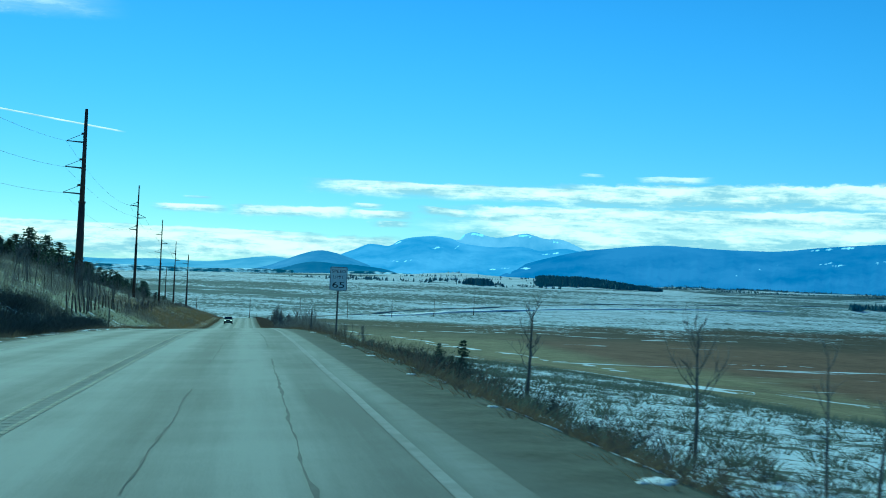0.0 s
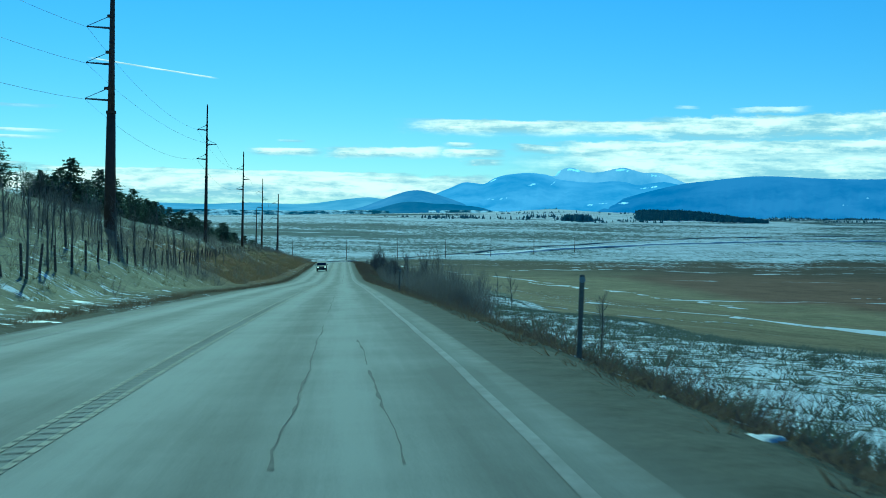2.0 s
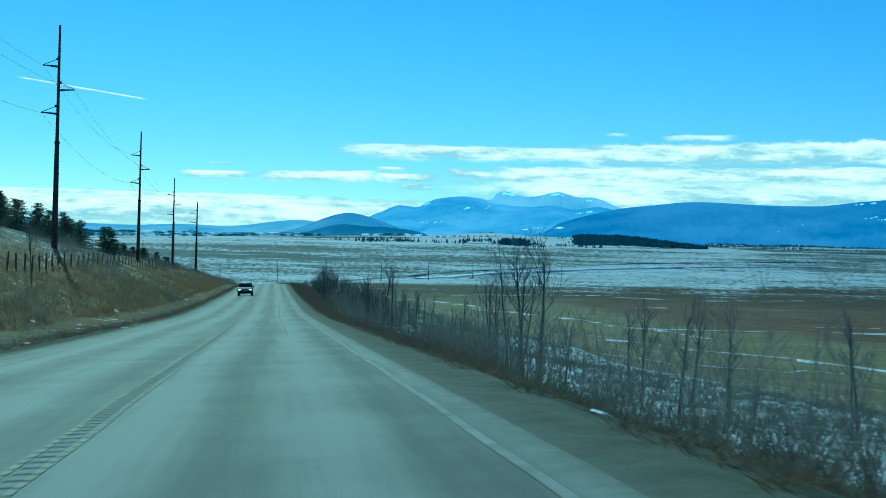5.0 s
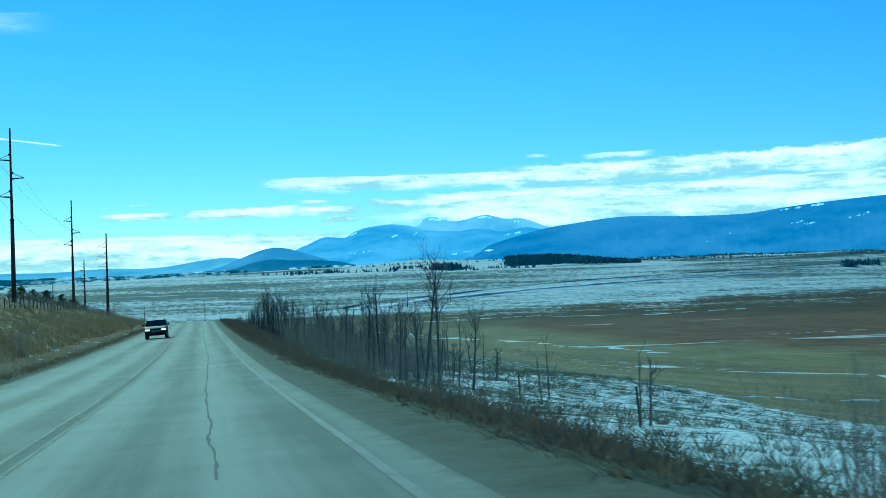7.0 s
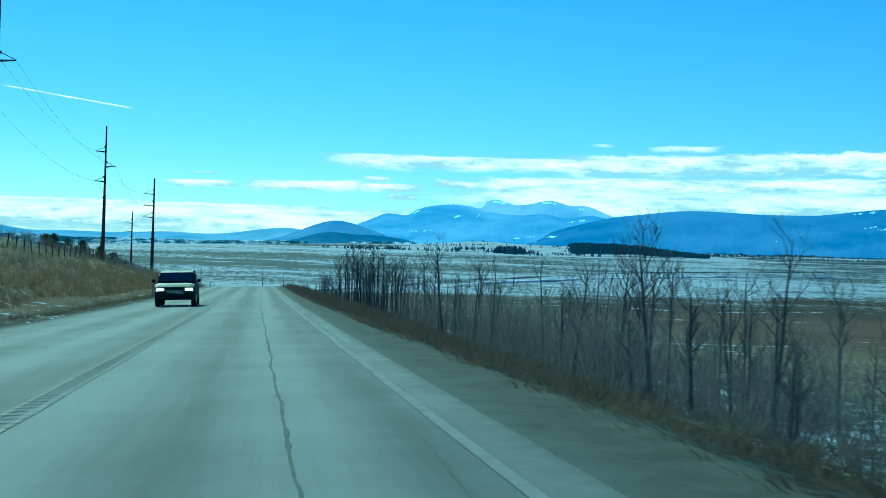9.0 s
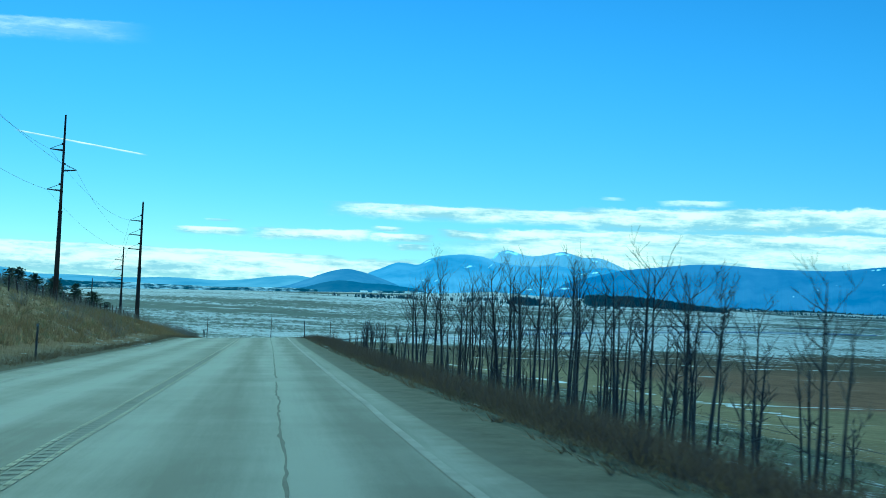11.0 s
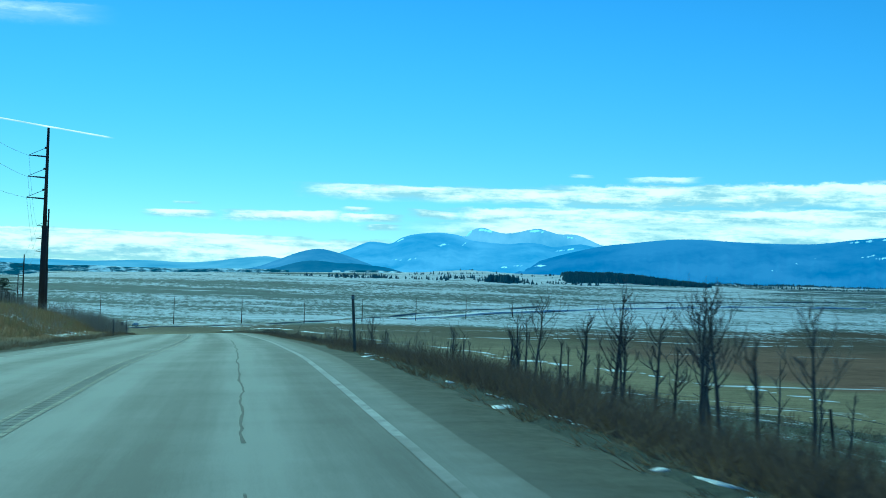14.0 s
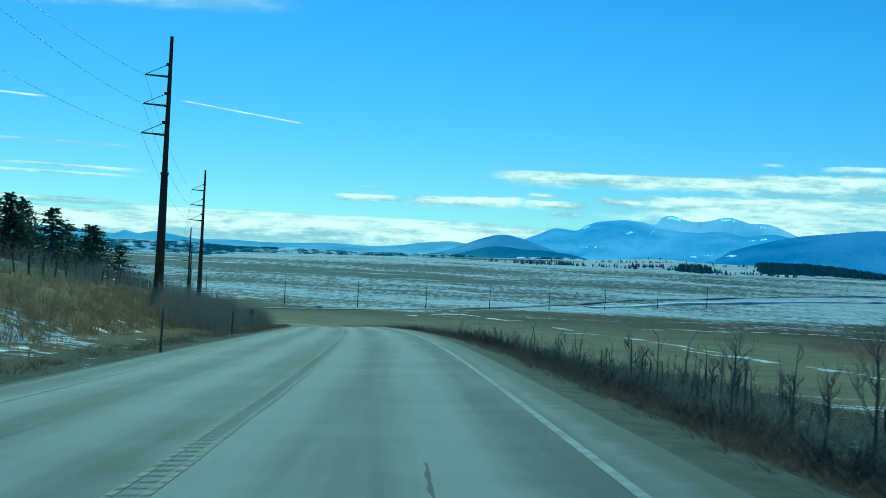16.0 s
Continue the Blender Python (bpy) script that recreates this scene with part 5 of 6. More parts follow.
for i in range(330):                            # a hedge of them outside the curve
    y = rnd.uniform(455, 650)
    spots.append((4.6 + abs(rnd.gauss(0, 2.6)) + road_x(y), y, rnd.uniform(0.6, 1.25)))
for i in range(90):                             # dark scrub at the road's lip before the curve
    y = rnd.uniform(404, 455)
    spots.append((4.2 + abs(rnd.gauss(0, 0.9)) + road_x(y), y, rnd.uniform(0.3, 0.62)))
twig_stuff("ditch_bushes", spots, M_BUSH, "dense dark leafless bushes in the ditch", 40, 1.05, 1.3, 0.012, 47, 4)
spots = []
for i in range(9000):
    y = rnd.uniform(20, 560)
    d = -(8.2 + abs(rnd.gauss(0, 8)))
    if 85 < y < 172 and -20 < d < -9.5 and i % 3:
        continue
    spots.append((d + road_x(y), y, rnd.uniform(0.5, 1.2)))
twig_stuff("dry_grass", spots, M_GRASS, "clumps of dry straw-coloured grass", 12, 0.40, 0.40, 0.010, 37)
spots = []
for i in range(10500):
    y = rnd.uniform(8, 540)
    d = 2.85 + abs(rnd.gauss(0, 1.6))
    if y < 120 and d > 5.2:
        continue
    spots.append((d + road_x(y), y, rnd.uniform(0.25, 0.7) * (0.55 if y < 150 or d < 3.6 else 1.0)))
for i in range(4200):
    y = rnd.uniform(20, 560)
    d = -(7.1 + abs(rnd.gauss(0, 0.8)))
    spots.append((d + road_x(y), y, rnd.uniform(0.2, 0.7)))
twig_stuff("roadside_weeds", spots, M_WEED, "low dry brown weeds along the road edge", 12, 0.42, 0.42, 0.010, 43)
spots = []
for i in range(9000):                           # rusty bunch grass on the cut bank
    y = rnd.uniform(170, 560)
    d = -(8.3 + abs(rnd.gauss(0, 4.5)))
    spots.append((d + road_x(y), y, rnd.uniform(0.5, 1.3)))
twig_stuff("bunch_grass", spots, M_RUST, "rusty brown bunch grass on the road bank", 10, 0.5, 0.45, 0.012, 41)
spots = []
for i in range(8800):                           # sagebrush in the snowy strip below the road
    y = rnd.uniform(5, 270) if i < 8000 else rnd.uniform(270, 420)
    d = rnd.uniform(4.4, 28)
    if 195 < y < 250 and i % 5 > 1:
        continue
    spots.append((d, y, rnd.uniform(0.5, 1.2)))
twig_stuff("sagebrush", spots, M_SAGE, "grey-green sagebrush poking out of snow", 19, 0.32, 0.66, 0.018, 39)


# ---- fences ----
def fence(name, line, gap, seed, label, girth=1.0):
    """Weathered posts with three strands of wire along a line of plan points."""
    r = random.Random(seed)
    root = thing(name, pose(*line[0], ground_at(*line[0])), label, "fence")
    ox, oy, oz = line[0][0], line[0][1], ground_at(*line[0])
    heads = []
    for (ax, ay), (bx, by) in zip(line, line[1:]):
        L = math.hypot(bx - ax, by - ay)
        for i in range(int(L / gap)):
            t = i * gap / L
            heads.append((ax + (bx - ax) * t, ay + (by - ay) * t))
    metal = Shape().tube([(0, 0, -0.4), (0, 0, 0.6), (0, 0, 1.12)], [0.06 * girth, 0.058 * girth, 0.052 * girth], 7).mesh("post", M_POST)
    pts = []
    for x, y in heads:
        z = ground_at(x, y)
        part("post", metal, root, m=pose(x - ox, y - oy, z - oz, r.uniform(-7, 7), r.uniform(-7, 7), r.uniform(0, 360)))
        pts.append((x - ox, y - oy, z - oz))
    for hgt in (0.35, 0.65, 0.98):
        s = Shape().tube([(p[0] + 0.07, p[1], p[2] + hgt + r.uniform(-0.03, 0.03)) for p in pts], [0.007] * len(pts), 3)
        part("wire", s.mesh("wire", M_WIRE), root)
    return root


fence("wire_fence", [(-11.0, 84.0), (-12.2, 110.0), (-13.2, 150.0), (-15.0, 195.0), (-16.8, 232.0), (-17.2, 262.0), (-18.5, 290.0), (-18.5, 420.0), (-19.5, 470.0), (-23.5, 510.0), (-29.0, 545.0), (-36.0, 590.0)], 3.6, 3,
      "old wooden post and wire fence on the hillside")
fence("wire_fence", [(10.9, 155.0), (12.0, 260.0), (12.0, 400.0), (10.0, 470.0), (2.0, 560.0)], 14.0, 4, "sparse weathered post and wire fence below the road", 0.6)


# ---- roadside posts, snow, cracks ----
def delineator(x, y, h=1.15, lean=0.0):
    ob = thing("delineator_post", pose(x, y, ground_at(x, y), 0, lean, 0), "slim dark roadside delineator post with a reflector", "road post", "delineators")
    s = Shape().box((-0.035, -0.012, -0.3), (0.035, 0.012, h), 0.004)
    part("stake", s.mesh("stake", M_GALV), ob)
    s = Shape().tube([(0, -0.03, h - 0.07), (0, -0.012, h - 0.07)], [0.045, 0.045], 10)
    part("reflector", s.mesh("reflector", M_INS), ob, "round white reflector")


for d, y in ((-7.6, 76.0), (-7.05, 450.0), (-7.05, 470.0), (3.05, 394.6), (-7.9, 330.0), (3.1, 118.0), (3.4, 67.1)):
    delineator(d + road_x(y), y, *((1.45, -4.0) if y == 394.6 else (1.15, 0.8)))


def snow_patch(seed, rx, ry):
    """A thin crust with a melted, ragged rim and a few holes of bare ground at its edge."""
    r = random.Random(seed)
    s = Shape()
    n, rings = 26, (1.0, 0.86, 0.55, 0.25)
    for ring in rings:
        for i in range(n):
            a = 2 * math.pi * i / n
            c = Vector((math.cos(a), math.sin(a), 0))
            k = 1 + 0.55 * noise.noise(c * 1.3 + Vector((seed, 0, 0))) + 0.42 * noise.noise(c * 3.4 + Vector((0, seed, 0))) + r.uniform(-0.09, 0.09)
            k = max(k, 0.25) * ring
            z = -0.02 if ring == 1.0 else 0.004 + 0.012 * (1 - ring) + 0.005 * noise.noise(c * 5 * ring + Vector((seed, seed, 0)))
            s.v.append((c.x * rx * k, c.y * ry * k, z))
    s.v.append((0, 0, 0.014))
    for q in range(len(rings) - 1):
        s.f += [(q * n + i, q * n + (i + 1) % n, (q + 1) * n + (i + 1) % n, (q + 1) * n + i) for i in range(n)]
    q = (len(rings) - 1) * n
    s.f += [(q + i, q + (i + 1) % n, len(s.v) - 1) for i in range(n)]
    return s.mesh("snow_patch", M_SNOW, True)


def lay_patch(x, y, kind, turn, k=1.0):
    z, up = surface_at(x, y)
    ob = new("snow_patch", PATCHES[kind])
    ob.matrix_basis = Matrix.Translation((x, y, z)) @ Vector((0, 0, 1)).rotation_difference(up).to_matrix().to_4x4() @ Matrix.Rotation(turn, 4, "Z") @ Matrix.Diagonal((k, k, 1, 1))
    tagged(ob, "small crusted patch of old snow beside the road", "snow", "snow patches")


PATCHES = [snow_patch(3, 0.13, 0.20), snow_patch(9, 0.16, 0.24), snow_patch(14, 0.09, 0.24), snow_patch(31, 0.06, 0.09), snow_patch(37, 0.08, 0.12), snow_patch(41, 0.05, 0.09)]
rnd = random.Random(44)
for lo, hi, near, far, count, k in (
        (7, 55, 2.75, 3.9, 62, 0.9), (340, 392, 2.8, 3.6, 30, 0.9), (55, 140, 2.9, 4.0, 18, 0.8), (140, 340, 3.3, 5.0, 22, 0.9),
        (12, 140, 4.0, 7.0, 34, 1.6), (60, 100, -7.0, -9.5, 34, 2.6), (100, 330, -7.6, -10.5, 30, 1.5), (425, 470, -8.2, -11.5, 24, 1.6), (10, 60, -7.2, -9.0, 16, 1.8)):
    for i in range(count):                      # flecks at the rim of the gravel, wider crusts on the far verge
        y = rnd.uniform(lo, hi)
        d = near + (far - near) * rnd.random()
        lay_patch(d + road_x(y), y, rnd.randint(0, 5), rnd.uniform(-0.7, 0.7), k * rnd.uniform(0.6, 1.4))


def crack(pts, width, seed, whole=0.0):
    r = random.Random(seed)
    s = Shape()
    y = pts[0][1]
    prev = None
    while y < pts[-1][1]:
        for (xa, ya), (xb, yb) in zip(pts, pts[1:]):
            if ya <= y <= yb:
                o = xa + (xb - xa) * (y - ya) / (yb - ya)
        o += 0.06 * noise.noise(Vector((y * 0.35, seed, 0))) + 0.025 * noise.noise(Vector((y * 1.7, seed, 3)))
        w = width * (0.15 + 0.8 * whole + 1.6 * abs(noise.noise(Vector((y * 1.3, seed, 7)))))
        i = len(s.v)
        for e in (-w, w):
            s.v.append((road_x(y) + o + e, y, road_z(y, o + e) + 0.005))
        if prev is not None and noise.noise(Vector((y * 0.12, seed, 11))) > -0.12 - whole:
            s.f.append((prev, prev + 1, i + 1, i))
        prev = i
        y += 0.4
    return part("crack", s.mesh("crack", M_TAR), road, "tarred crack")


crack([(0.54, 4), (0.70, 40), (0.4, 70)], 0.026, 1)
crack([(-0.58, 8), (-0.42, 40), (-0.25, 60), (-0.20, 112)], 0.024, 2)
crack([(0.15, 168), (0.05, 205), (0.25, 235), (0.10, 290), (0.22, 350), (0.0, 422)], 0.021, 3, 0.4)
crack([(1.0, 222), (1.15, 240)], 0.010, 4)
crack([(-4.2, 30), (-4.0, 140), (-4.3, 260), (-4.1, 430)], 0.006, 5)


# ---- far plain ----
def far_tree(s, x, y, h, r):
    """A small conifer of the far woods: two ragged cones on a stub."""
    z = ground_at(x, y) - 0.5
    w = h * r.uniform(0.22, 0.42)
    for z0, z1, k in ((0.08, 0.7, 1.0), (0.4, 1.0, 0.68)):
        b = len(s.v)
        n = 6
        for i in range(n):
            g = 2 * math.pi * i / n + r.random()
            q = w * k * r.uniform(0.75, 1.2)
            s.v.append((x + math.cos(g) * q, y + math.sin(g) * q, z + h * z0 + r.uniform(0, 0.06) * h))
        s.v.append((x + r.uniform(-0.1, 0.1) * w, y, z + h * z1))
        for i in range(n):
            s.f.append((b + i, b + (i + 1) % n, b + n))


def forest(name, label, spots, seed):
    r = random.Random(seed)
    s = Shape()
    for x, y, h in spots:
        far_tree(s, x, y, h * r.uniform(0.7, 1.2), r)
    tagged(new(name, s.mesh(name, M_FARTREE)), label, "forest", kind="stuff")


rnd = random.Random(61)
spots = []
while len(spots) < 4600:                        # the wedge of dark woods on its rise
    u, v = rnd.random() ** 1.3, rnd.random()
    a = radians(13.5 + 5.7 * u + rnd.gauss(0, 0.08))
    q = 2730 + 640 * (1 - u) * v + rnd.gauss(0, 12) + 40 * noise.noise(Vector((u * 14, 0.4, 0)))
    spots.append((q * math.sin(a), 205 + q * math.cos(a), 8.0 + 3.2 * noise.noise(Vector((u * 11, v * 3, 2.0)))))
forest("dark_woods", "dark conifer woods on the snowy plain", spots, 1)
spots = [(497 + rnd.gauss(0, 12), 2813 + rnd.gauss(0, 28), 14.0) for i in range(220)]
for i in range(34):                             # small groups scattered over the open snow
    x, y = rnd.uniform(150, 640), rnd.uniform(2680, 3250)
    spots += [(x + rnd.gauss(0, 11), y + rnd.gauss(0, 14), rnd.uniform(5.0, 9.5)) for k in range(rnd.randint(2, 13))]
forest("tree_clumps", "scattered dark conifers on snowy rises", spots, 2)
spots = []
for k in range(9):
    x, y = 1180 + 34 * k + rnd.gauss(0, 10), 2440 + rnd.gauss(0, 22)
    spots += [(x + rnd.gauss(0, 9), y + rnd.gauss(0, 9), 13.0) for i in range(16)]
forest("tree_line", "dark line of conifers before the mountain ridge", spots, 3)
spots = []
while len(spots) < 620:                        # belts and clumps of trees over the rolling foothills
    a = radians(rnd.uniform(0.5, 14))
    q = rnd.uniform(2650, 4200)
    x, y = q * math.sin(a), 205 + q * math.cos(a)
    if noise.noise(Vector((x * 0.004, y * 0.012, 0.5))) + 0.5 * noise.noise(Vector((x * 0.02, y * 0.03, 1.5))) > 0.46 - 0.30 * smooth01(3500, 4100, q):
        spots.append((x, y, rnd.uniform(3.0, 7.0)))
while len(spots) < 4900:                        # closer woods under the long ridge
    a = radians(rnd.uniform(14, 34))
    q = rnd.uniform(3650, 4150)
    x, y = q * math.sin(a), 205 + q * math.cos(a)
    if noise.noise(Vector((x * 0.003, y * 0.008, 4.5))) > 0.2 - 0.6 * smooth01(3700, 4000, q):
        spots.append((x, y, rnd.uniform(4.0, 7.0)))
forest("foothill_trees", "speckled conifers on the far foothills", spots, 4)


def ribbon(name, pts, width, mat, lift, label, category):
    s = Shape()
    line = []
    for (ax, ay), (bx, by) in zip(pts, pts[1:]):
        n = max(int(math.hypot(bx - ax, by - ay) / 20), 1)
        line += [(ax + (bx - ax) * i / n, ay + (by - ay) * i / n) for i in range(n)]
    line.append(pts[-1])
    for i, (x, y) in enumerate(line):
        a, b = line[max(i - 1, 0)], line[min(i + 1, len(line) - 1)]
        dx, dy = b[0] - a[0], b[1] - a[1]
        L = math.hypot(dx, dy)
        ox, oy = -dy / L * width / 2, dx / L * width / 2
        z = max(ground_at(x + ox, y + oy), ground_at(x - ox, y - oy), ground_at(x, y)) + lift
        s.v += [(x + ox, y + oy, z), (x - ox, y - oy, z), (x + ox * 1.5, y + oy * 1.5, z - lift - 1.2), (x - ox * 1.5, y - oy * 1.5, z - lift - 1.2)]
    for i in range(len(line) - 1):
        b = 4 * i
        s.f += [(b, b + 1, b + 5, b + 4), (b + 2, b, b + 4, b + 6), (b + 1, b + 3, b + 7, b + 5)]
    return tagged(new(name, s.mesh(name, mat)), label, category, kind="structure")


ribbon("valley_road", [(-700, 830), (-420, 1205), (-162, 1560), (33, 1820), (260, 2080), (640, 2330), (1300, 2560)], 11.0, M_ROAD, 0.5, "far grey highway crossing the valley", "road")
ribbon("snow_drift", [(200, 1960), (330, 2080), (520, 2190), (760, 2290), (1000, 2350)], 16.0, M_SNOW, 0.6, "long snow drift beside the far highway", "snow")


def drift(pts, width, seed, whole=0.0):
    """Snow blown into a furrow or along a bank of the fields: ragged, broken, hugging the ground."""
    s = Shape()
    line = []
    for (ax, ay), (bx, by) in zip(pts, pts[1:]):
        n = max(int(math.hypot(bx - ax, by - ay) / (0.7 + width * 0.25)), 1)
        line += [(ax + (bx - ax) * i / n, ay + (by - ay) * i / n) for i in range(n)]
    prev = None
    for i, (x, y) in enumerate(line):
        a, b = line[max(i - 2, 0)], line[min(i + 2, len(line) - 1)]
        dx, dy = b[0] - a[0], b[1] - a[1]
        L = math.hypot(dx, dy)
        k = noise.fractal(Vector((i * 0.13, seed, 0)), 0.8, 2.1, 4)
        core = 0.30 + whole + 1.3 * k
        wl = width * max(core + 0.9 * noise.noise(Vector((i * 0.47, seed, 8))), 0.0)
        wr = width * max(core + 0.9 * noise.noise(Vector((i * 0.53, seed, 19))), 0.0)
        wob = width * 0.9 * noise.noise(Vector((i * 0.06, seed, 4)))
        if wl + wr < 0.16 * width:
            prev = None
            continue
        q = len(s.v)
        for o, up in ((-wl, -0.03), (-wl * 0.8, 0.025), (0, 0.04), (wr * 0.8, 0.025), (wr, -0.03)):
            px, py = x - dy / L * (o + wob), y + dx / L * (o + wob)
            s.v.append((px, py, surface_at(px, py)[0] + up * (1 + width * 0.12)))
        if prev is not None:
            s.f += [(prev + c, q + c, q + c + 1, prev + c + 1) for c in range(4)]
        prev = q
    tagged(new("snow_drift", s.mesh("snow_drift", M_SNOW, True)), "ragged strip of old snow lying along the dry field", "snow", "field drifts", kind="structure")


for k, (pts, width) in enumerate((
        ([(24, 245), (46, 268), (59, 278), (74, 298), (84, 310)], 0.7),
        ([(55, 335), (72, 348), (88, 343), (100, 338)], 2.4),
        ([(90, 342), (102, 337), (114, 338), (130, 345), (150, 355), (185, 370)], 11.0),
        ([(160, 1430), (188, 1256), (218, 1200), (245, 1133), (250, 1067), (275, 1040), (276, 954), (292, 945)], 4.5),
        ([(441, 1656), (487, 1600), (560, 1640), (660, 1690)], 9.0),
        ([(425, 1113), (470, 1112), (520, 1118)], 4.0),
        ([(277, 1736), (310, 1724), (346, 1718)], 8.0),
        ([(430, 1955), (577, 1981), (733, 1998)], 10.0),
        ([(-24, 1607), (39, 1735), (113, 1566), (169, 1413), (192, 1302), (209, 1215), (235, 1139)], 5.5),
        ([(201, 1584), (310, 1677), (426, 1689)], 8.0),
        ([(60, 700), (120, 720), (170, 735)], 2.5), ([(150, 860), (230, 840), (300, 850)], 3.0))):
    drift(pts, width, k * 3.7, 0.35 if width == 11.0 else 0.0)


# ---- vehicles ----
M_PAINT = material("dark_car_paint", (0.022, 0.027, 0.033), 0.65, 0.0, vary=(0.032, 0.036, 0.04), scale=2, spec=0.12)
M_GLASS = material("tinted_glass", (0.012, 0.016, 0.018), 0.05, spec=0.8)
M_RUBBER = material("tyre_rubber", (0.012, 0.012, 0.012), 0.85, vary=(0.022, 0.022, 0.022), scale=8)
M_CHROME = material("bright_trim", (0.55, 0.56, 0.57), 0.2, 0.9)
M_LAMP = bpy.data.materials.new("lit_headlamp")
M_LAMP.use_nodes = True
lb = M_LAMP.node_tree.nodes["Principled BSDF"]
lb.inputs["Base Color"].default_value = (0.8, 0.8, 0.78, 1)
lb.inputs["Emission Color"].default_value = (1.0, 0.97, 0.9, 1)
lb.inputs["Emission Strength"].default_value = 1.2
M_VAN = material("white_van_paint", (0.72, 0.73, 0.73), 0.3, vary=(0.6, 0.6, 0.6), scale=1)


def loft(sections, mat, name):
    """A body from cross-sections along y: each (y, [(x, z) ...]) half profile, mirrored."""
    s = Shape()
    n = None
    for y, prof in sections:
        full = prof + [(-x, z) for x, z in reversed(prof)]
        n = len(full)
        s.v += [(x, y, z) for x, z in full]
    for i in range(len(sections) - 1):
        for k in range(n):
            k2 = (k + 1) % n
            s.f.append((i * n + k, i * n + k2, (i + 1) * n + k2, (i + 1) * n + k))
    s.f.append(tuple(range(n))[::-1])
    s.f.append(tuple((len(sections) - 1) * n + k for k in range(n)))
    me = s.mesh(name, mat, False)
    bm = bmesh.new()
    bm.from_mesh(me)
    bmesh.ops.recalc_face_normals(bm, faces=bm.faces)
    bm.to_mesh(me)
    bm.free()
    return me


def suv(x, y):
    """An oncoming car, its front towards smaller y."""
    z = road_z(y, x)
    tilt = math.degrees(math.atan2(road_z(y + 1, x) - road_z(y - 1, x), 2))
    ob = thing("sport_utility_car", pose(x, y, z, tilt, -2.6, 0), "dark sport utility car with lit headlamps in the oncoming lane", "car")

    def sec(w, lo, belt, hi):
        return [(0, hi), (w * 0.8, hi), (w * 0.97, belt + 0.02), (w, belt - 0.15), (w * 0.99, lo + 0.12), (w * 0.9, lo), (0, lo)]

    body = [(-2.32, sec(0.78, 0.42, 0.72, 0.74)), (-2.22, sec(0.90, 0.34, 0.88, 0.92)), (-1.9, sec(0.945, 0.3, 0.98, 1.03)), (-1.2, sec(0.95, 0.3, 1.02, 1.10)),
            (-0.9, sec(0.95, 0.3, 1.04, 1.14)), (1.6, sec(0.95, 0.3, 1.06, 1.16)), (2.15, sec(0.93, 0.34, 1.05, 1.14)), (2.3, sec(0.86, 0.42, 0.95, 1.0))]
    b = part("body", loft(body, M_PAINT, "body"), ob)

    def cab(w, hi):
        return [(0, hi), (w * 0.86, hi), (w, 1.12), (0, 1.12)]

    part("cabin", loft([(-1.02, [(0, 1.16), (0.86, 1.15), (0.9, 1.12), (0, 1.12)]), (-0.35, cab(0.89, 1.60)), (0.1, cab(0.89, 1.70)), (1.5, cab(0.88, 1.70)), (2.12, [(0, 1.30), (0.80, 1.28), (0.86, 1.12), (0, 1.12)])], M_PAINT, "cabin"), ob)
    s = Shape()
    s.v += [(-0.80, -0.985, 1.19), (0.80, -0.985, 1.19), (0.70, -0.37, 1.60), (-0.70, -0.37, 1.60)]
    s.f.append((0, 1, 2, 3))
    s.v += [(-0.80, -0.965, 1.17), (0.80, -0.965, 1.17), (0.70, -0.35, 1.58), (-0.70, -0.35, 1.58)]
    s.f += [(7, 6, 5, 4), (0, 4, 5, 1), (1, 5, 6, 2), (2, 6, 7, 3), (3, 7, 4, 0)]
    part("windshield", s.mesh("windshield", M_GLASS), ob, "dark tinted windshield")
    for sd in (-1, 1):
        s = Shape().box((sd * 0.905 - 0.012, -0.35, 1.2), (sd * 0.905 + 0.012, 1.5, 1.52), 0.005)
        part("side_window", s.mesh("side_window", M_GLASS), ob)
        s = Shape().box((sd * 0.66 - 0.19, -2.33, 0.70), (sd * 0.66 + 0.19, -2.18, 0.86), 0.03)
        part("headlight", s.mesh("headlight", M_LAMP), b, "bright lit headlight")
        s = Shape().box((sd * 1.06 - 0.10, -0.85, 1.12), (sd * 1.06 + 0.10, -0.72, 1.28), 0.03)
        part("mirror", s.mesh("mirror", M_PAINT), ob)
        for yy in (-1.42, 1.38):
            w = part("wheel", Shape().tube([(sd * 0.72, yy, 0.36), (sd * 0.78, yy, 0.36), (sd * 0.92, yy, 0.36), (sd * 0.95, yy, 0.36)], [0.32, 0.36, 0.36, 0.33], 20).mesh("tyre", M_RUBBER), ob)
            part("rim", Shape().tube([(sd * 0.90, yy, 0.36), (sd * 0.957, yy, 0.36)], [0.22, 0.20], 14).mesh("rim", M_CHROME), w, "bright alloy rim")
    s = Shape().box((-0.42, -2.345, 0.56), (0.42, -2.25, 0.80), 0.02)
    g = part("grille", s.mesh("grille", M_RUBBER), b, "black grille")
    for i in range(4):
        s = Shape().box((-0.40, -2.36, 0.59 + i * 0.055), (0.40, -2.345, 0.605 + i * 0.055))
        part("grille_bar", s.mesh("grille_bar", M_CHROME), g)
    s = Shape().box((-0.88, -2.37, 0.36), (0.88, -2.2, 0.54), 0.04)
    part("bumper", s.mesh("bumper", M_RUBBER), ob, "black front bumper")


suv(-3.85, 294.0)


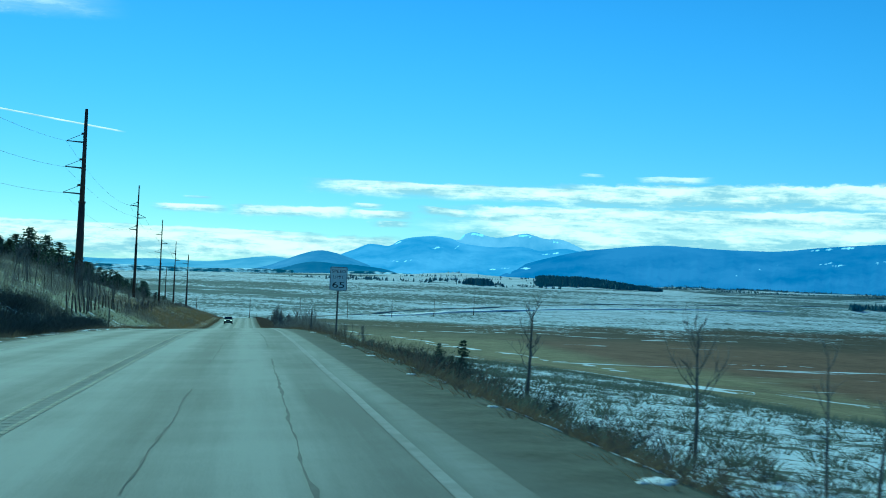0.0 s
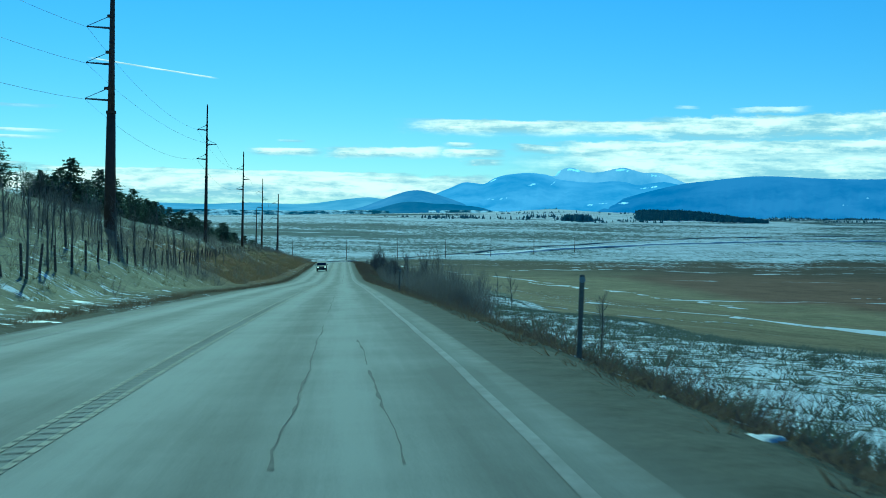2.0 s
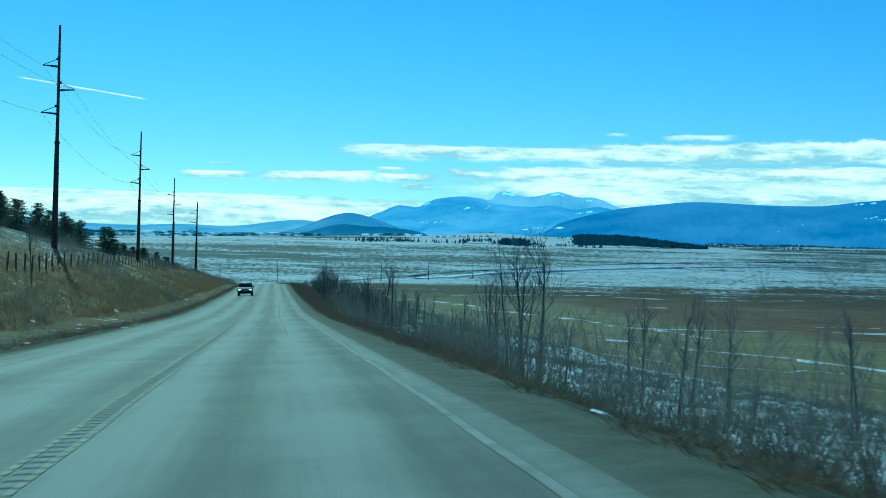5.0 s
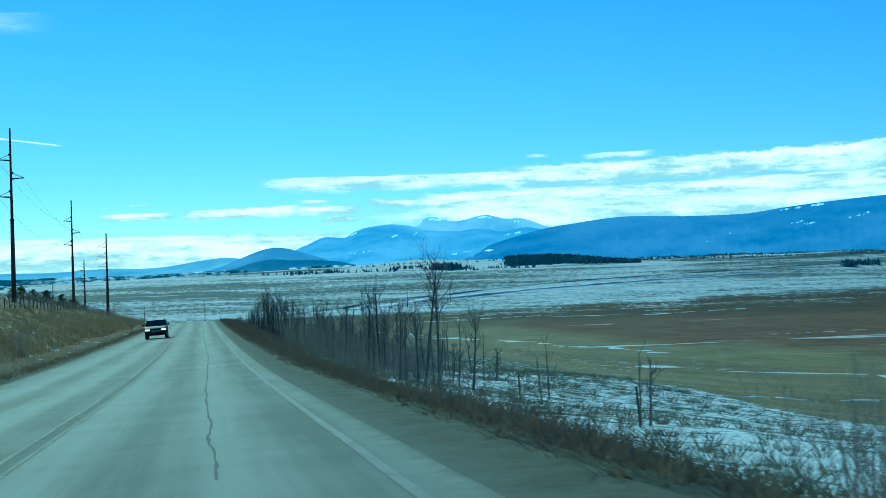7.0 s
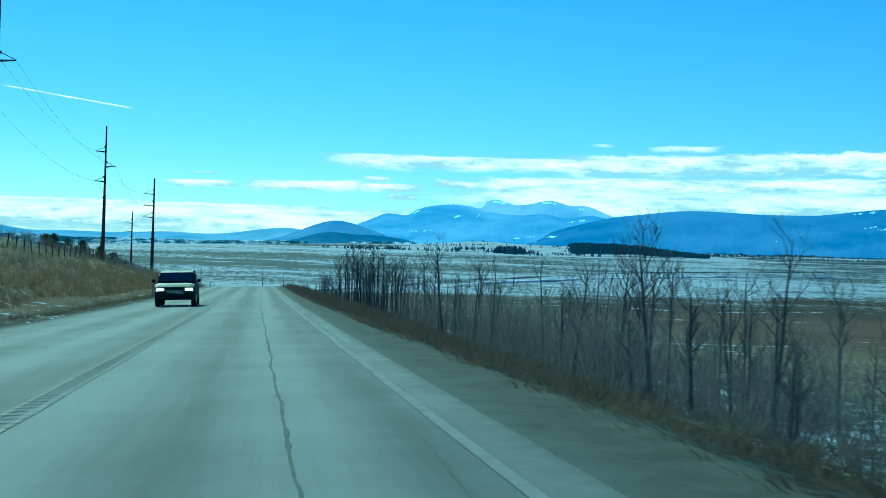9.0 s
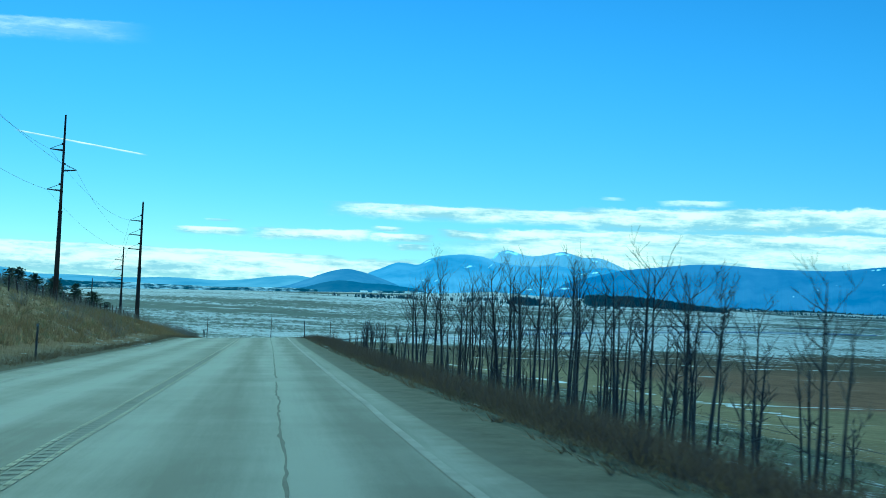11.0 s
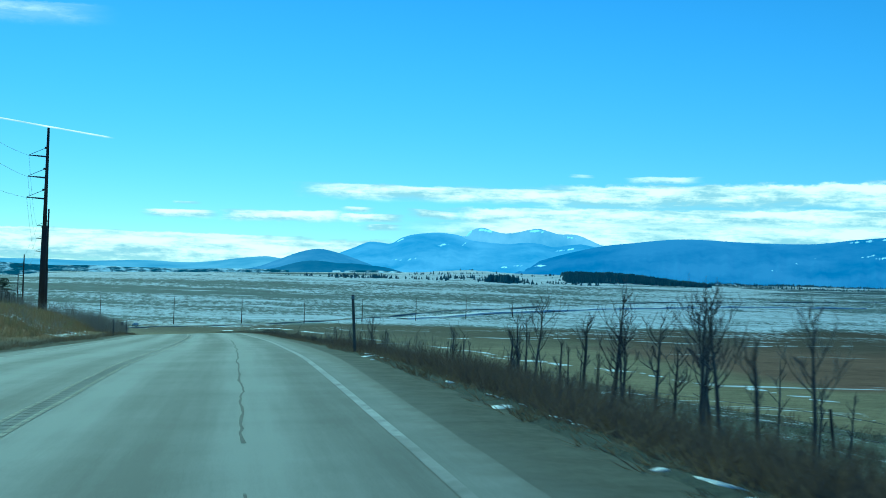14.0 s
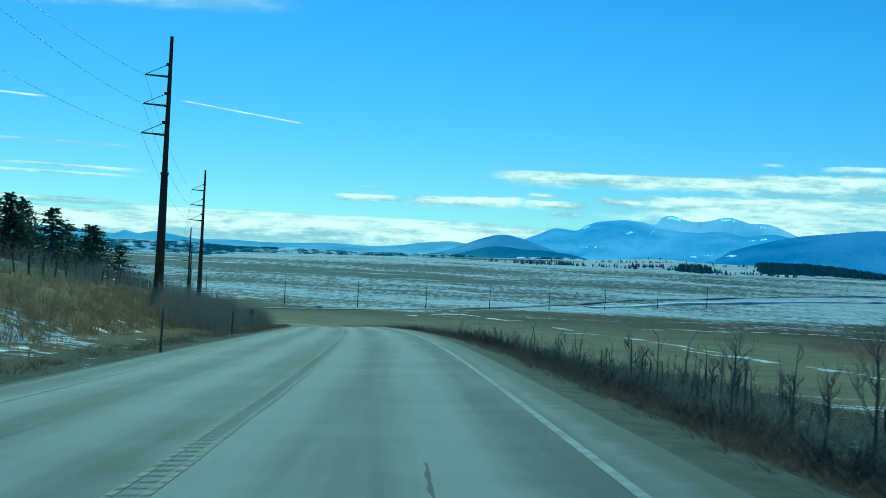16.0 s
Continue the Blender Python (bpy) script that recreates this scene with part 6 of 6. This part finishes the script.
def far_van(x, y):
    z = ground_at(x, y) + 1.0
    ob = thing("delivery_van", pose(x, y, z, 0, 0, -37), "small white delivery van on the far highway", "van")
    part("cargo_box", Shape().box((-1.15, -2.4, 0.6), (1.15, 3.0, 3.0), 0.12).mesh("cargo_box", M_VAN), ob)
    part("cab", Shape().box((-1.05, -4.1, 0.6), (1.05, -2.45, 2.2), 0.25).mesh("cab", M_VAN), ob)
    for sd in (-1, 1):
        for yy in (-3.3, 1.8):
            part("wheel", Shape().tube([(sd * 0.8, yy, 0.45), (sd * 1.1, yy, 0.45)], [0.45, 0.45], 12).mesh("wheel", M_RUBBER), ob)


far_van(-97, 1650)


def salt_box(x, y, w, h):
    """A pale box left in the field."""
    ob = thing("white_box", pose(x, y, ground_at(x, y), 0, 0, 20), "small white box standing in the dry field", "box", "field boxes")
    part("body", Shape().box((-w, -w * 0.7, 0), (w, w * 0.7, h), 0.05).mesh("body", M_VAN), ob)
    part("lid", Shape().box((-w * 1.06, -w * 0.76, h), (w * 1.06, w * 0.76, h + 0.12), 0.03).mesh("lid", M_VAN), ob)


for x, y, w in ((244, 774, 1.0), (252, 770, 0.7), (238, 782, 0.6)):
    salt_box(x, y, w, w * 1.5)


def warning_sign(x, y):
    """A small sign seen from behind at the bend."""
    z = ground_at(x, y)
    ob = thing("bend_sign", pose(x, y, z, 0, 0, 12), "small dark road sign on a post at the bend", "road sign")
    part("post", Shape().box((-0.025, 0, -0.3), (0.025, 0.04, 1.35), 0.005).mesh("post", M_GALV), ob)
    part("panel", Shape().box((-0.13, -0.012, 1.0), (0.13, -0.002, 1.35), 0.004).mesh("panel", M_ARM), ob, "dark back of a sign panel")


warning_sign(-11.5, 497)
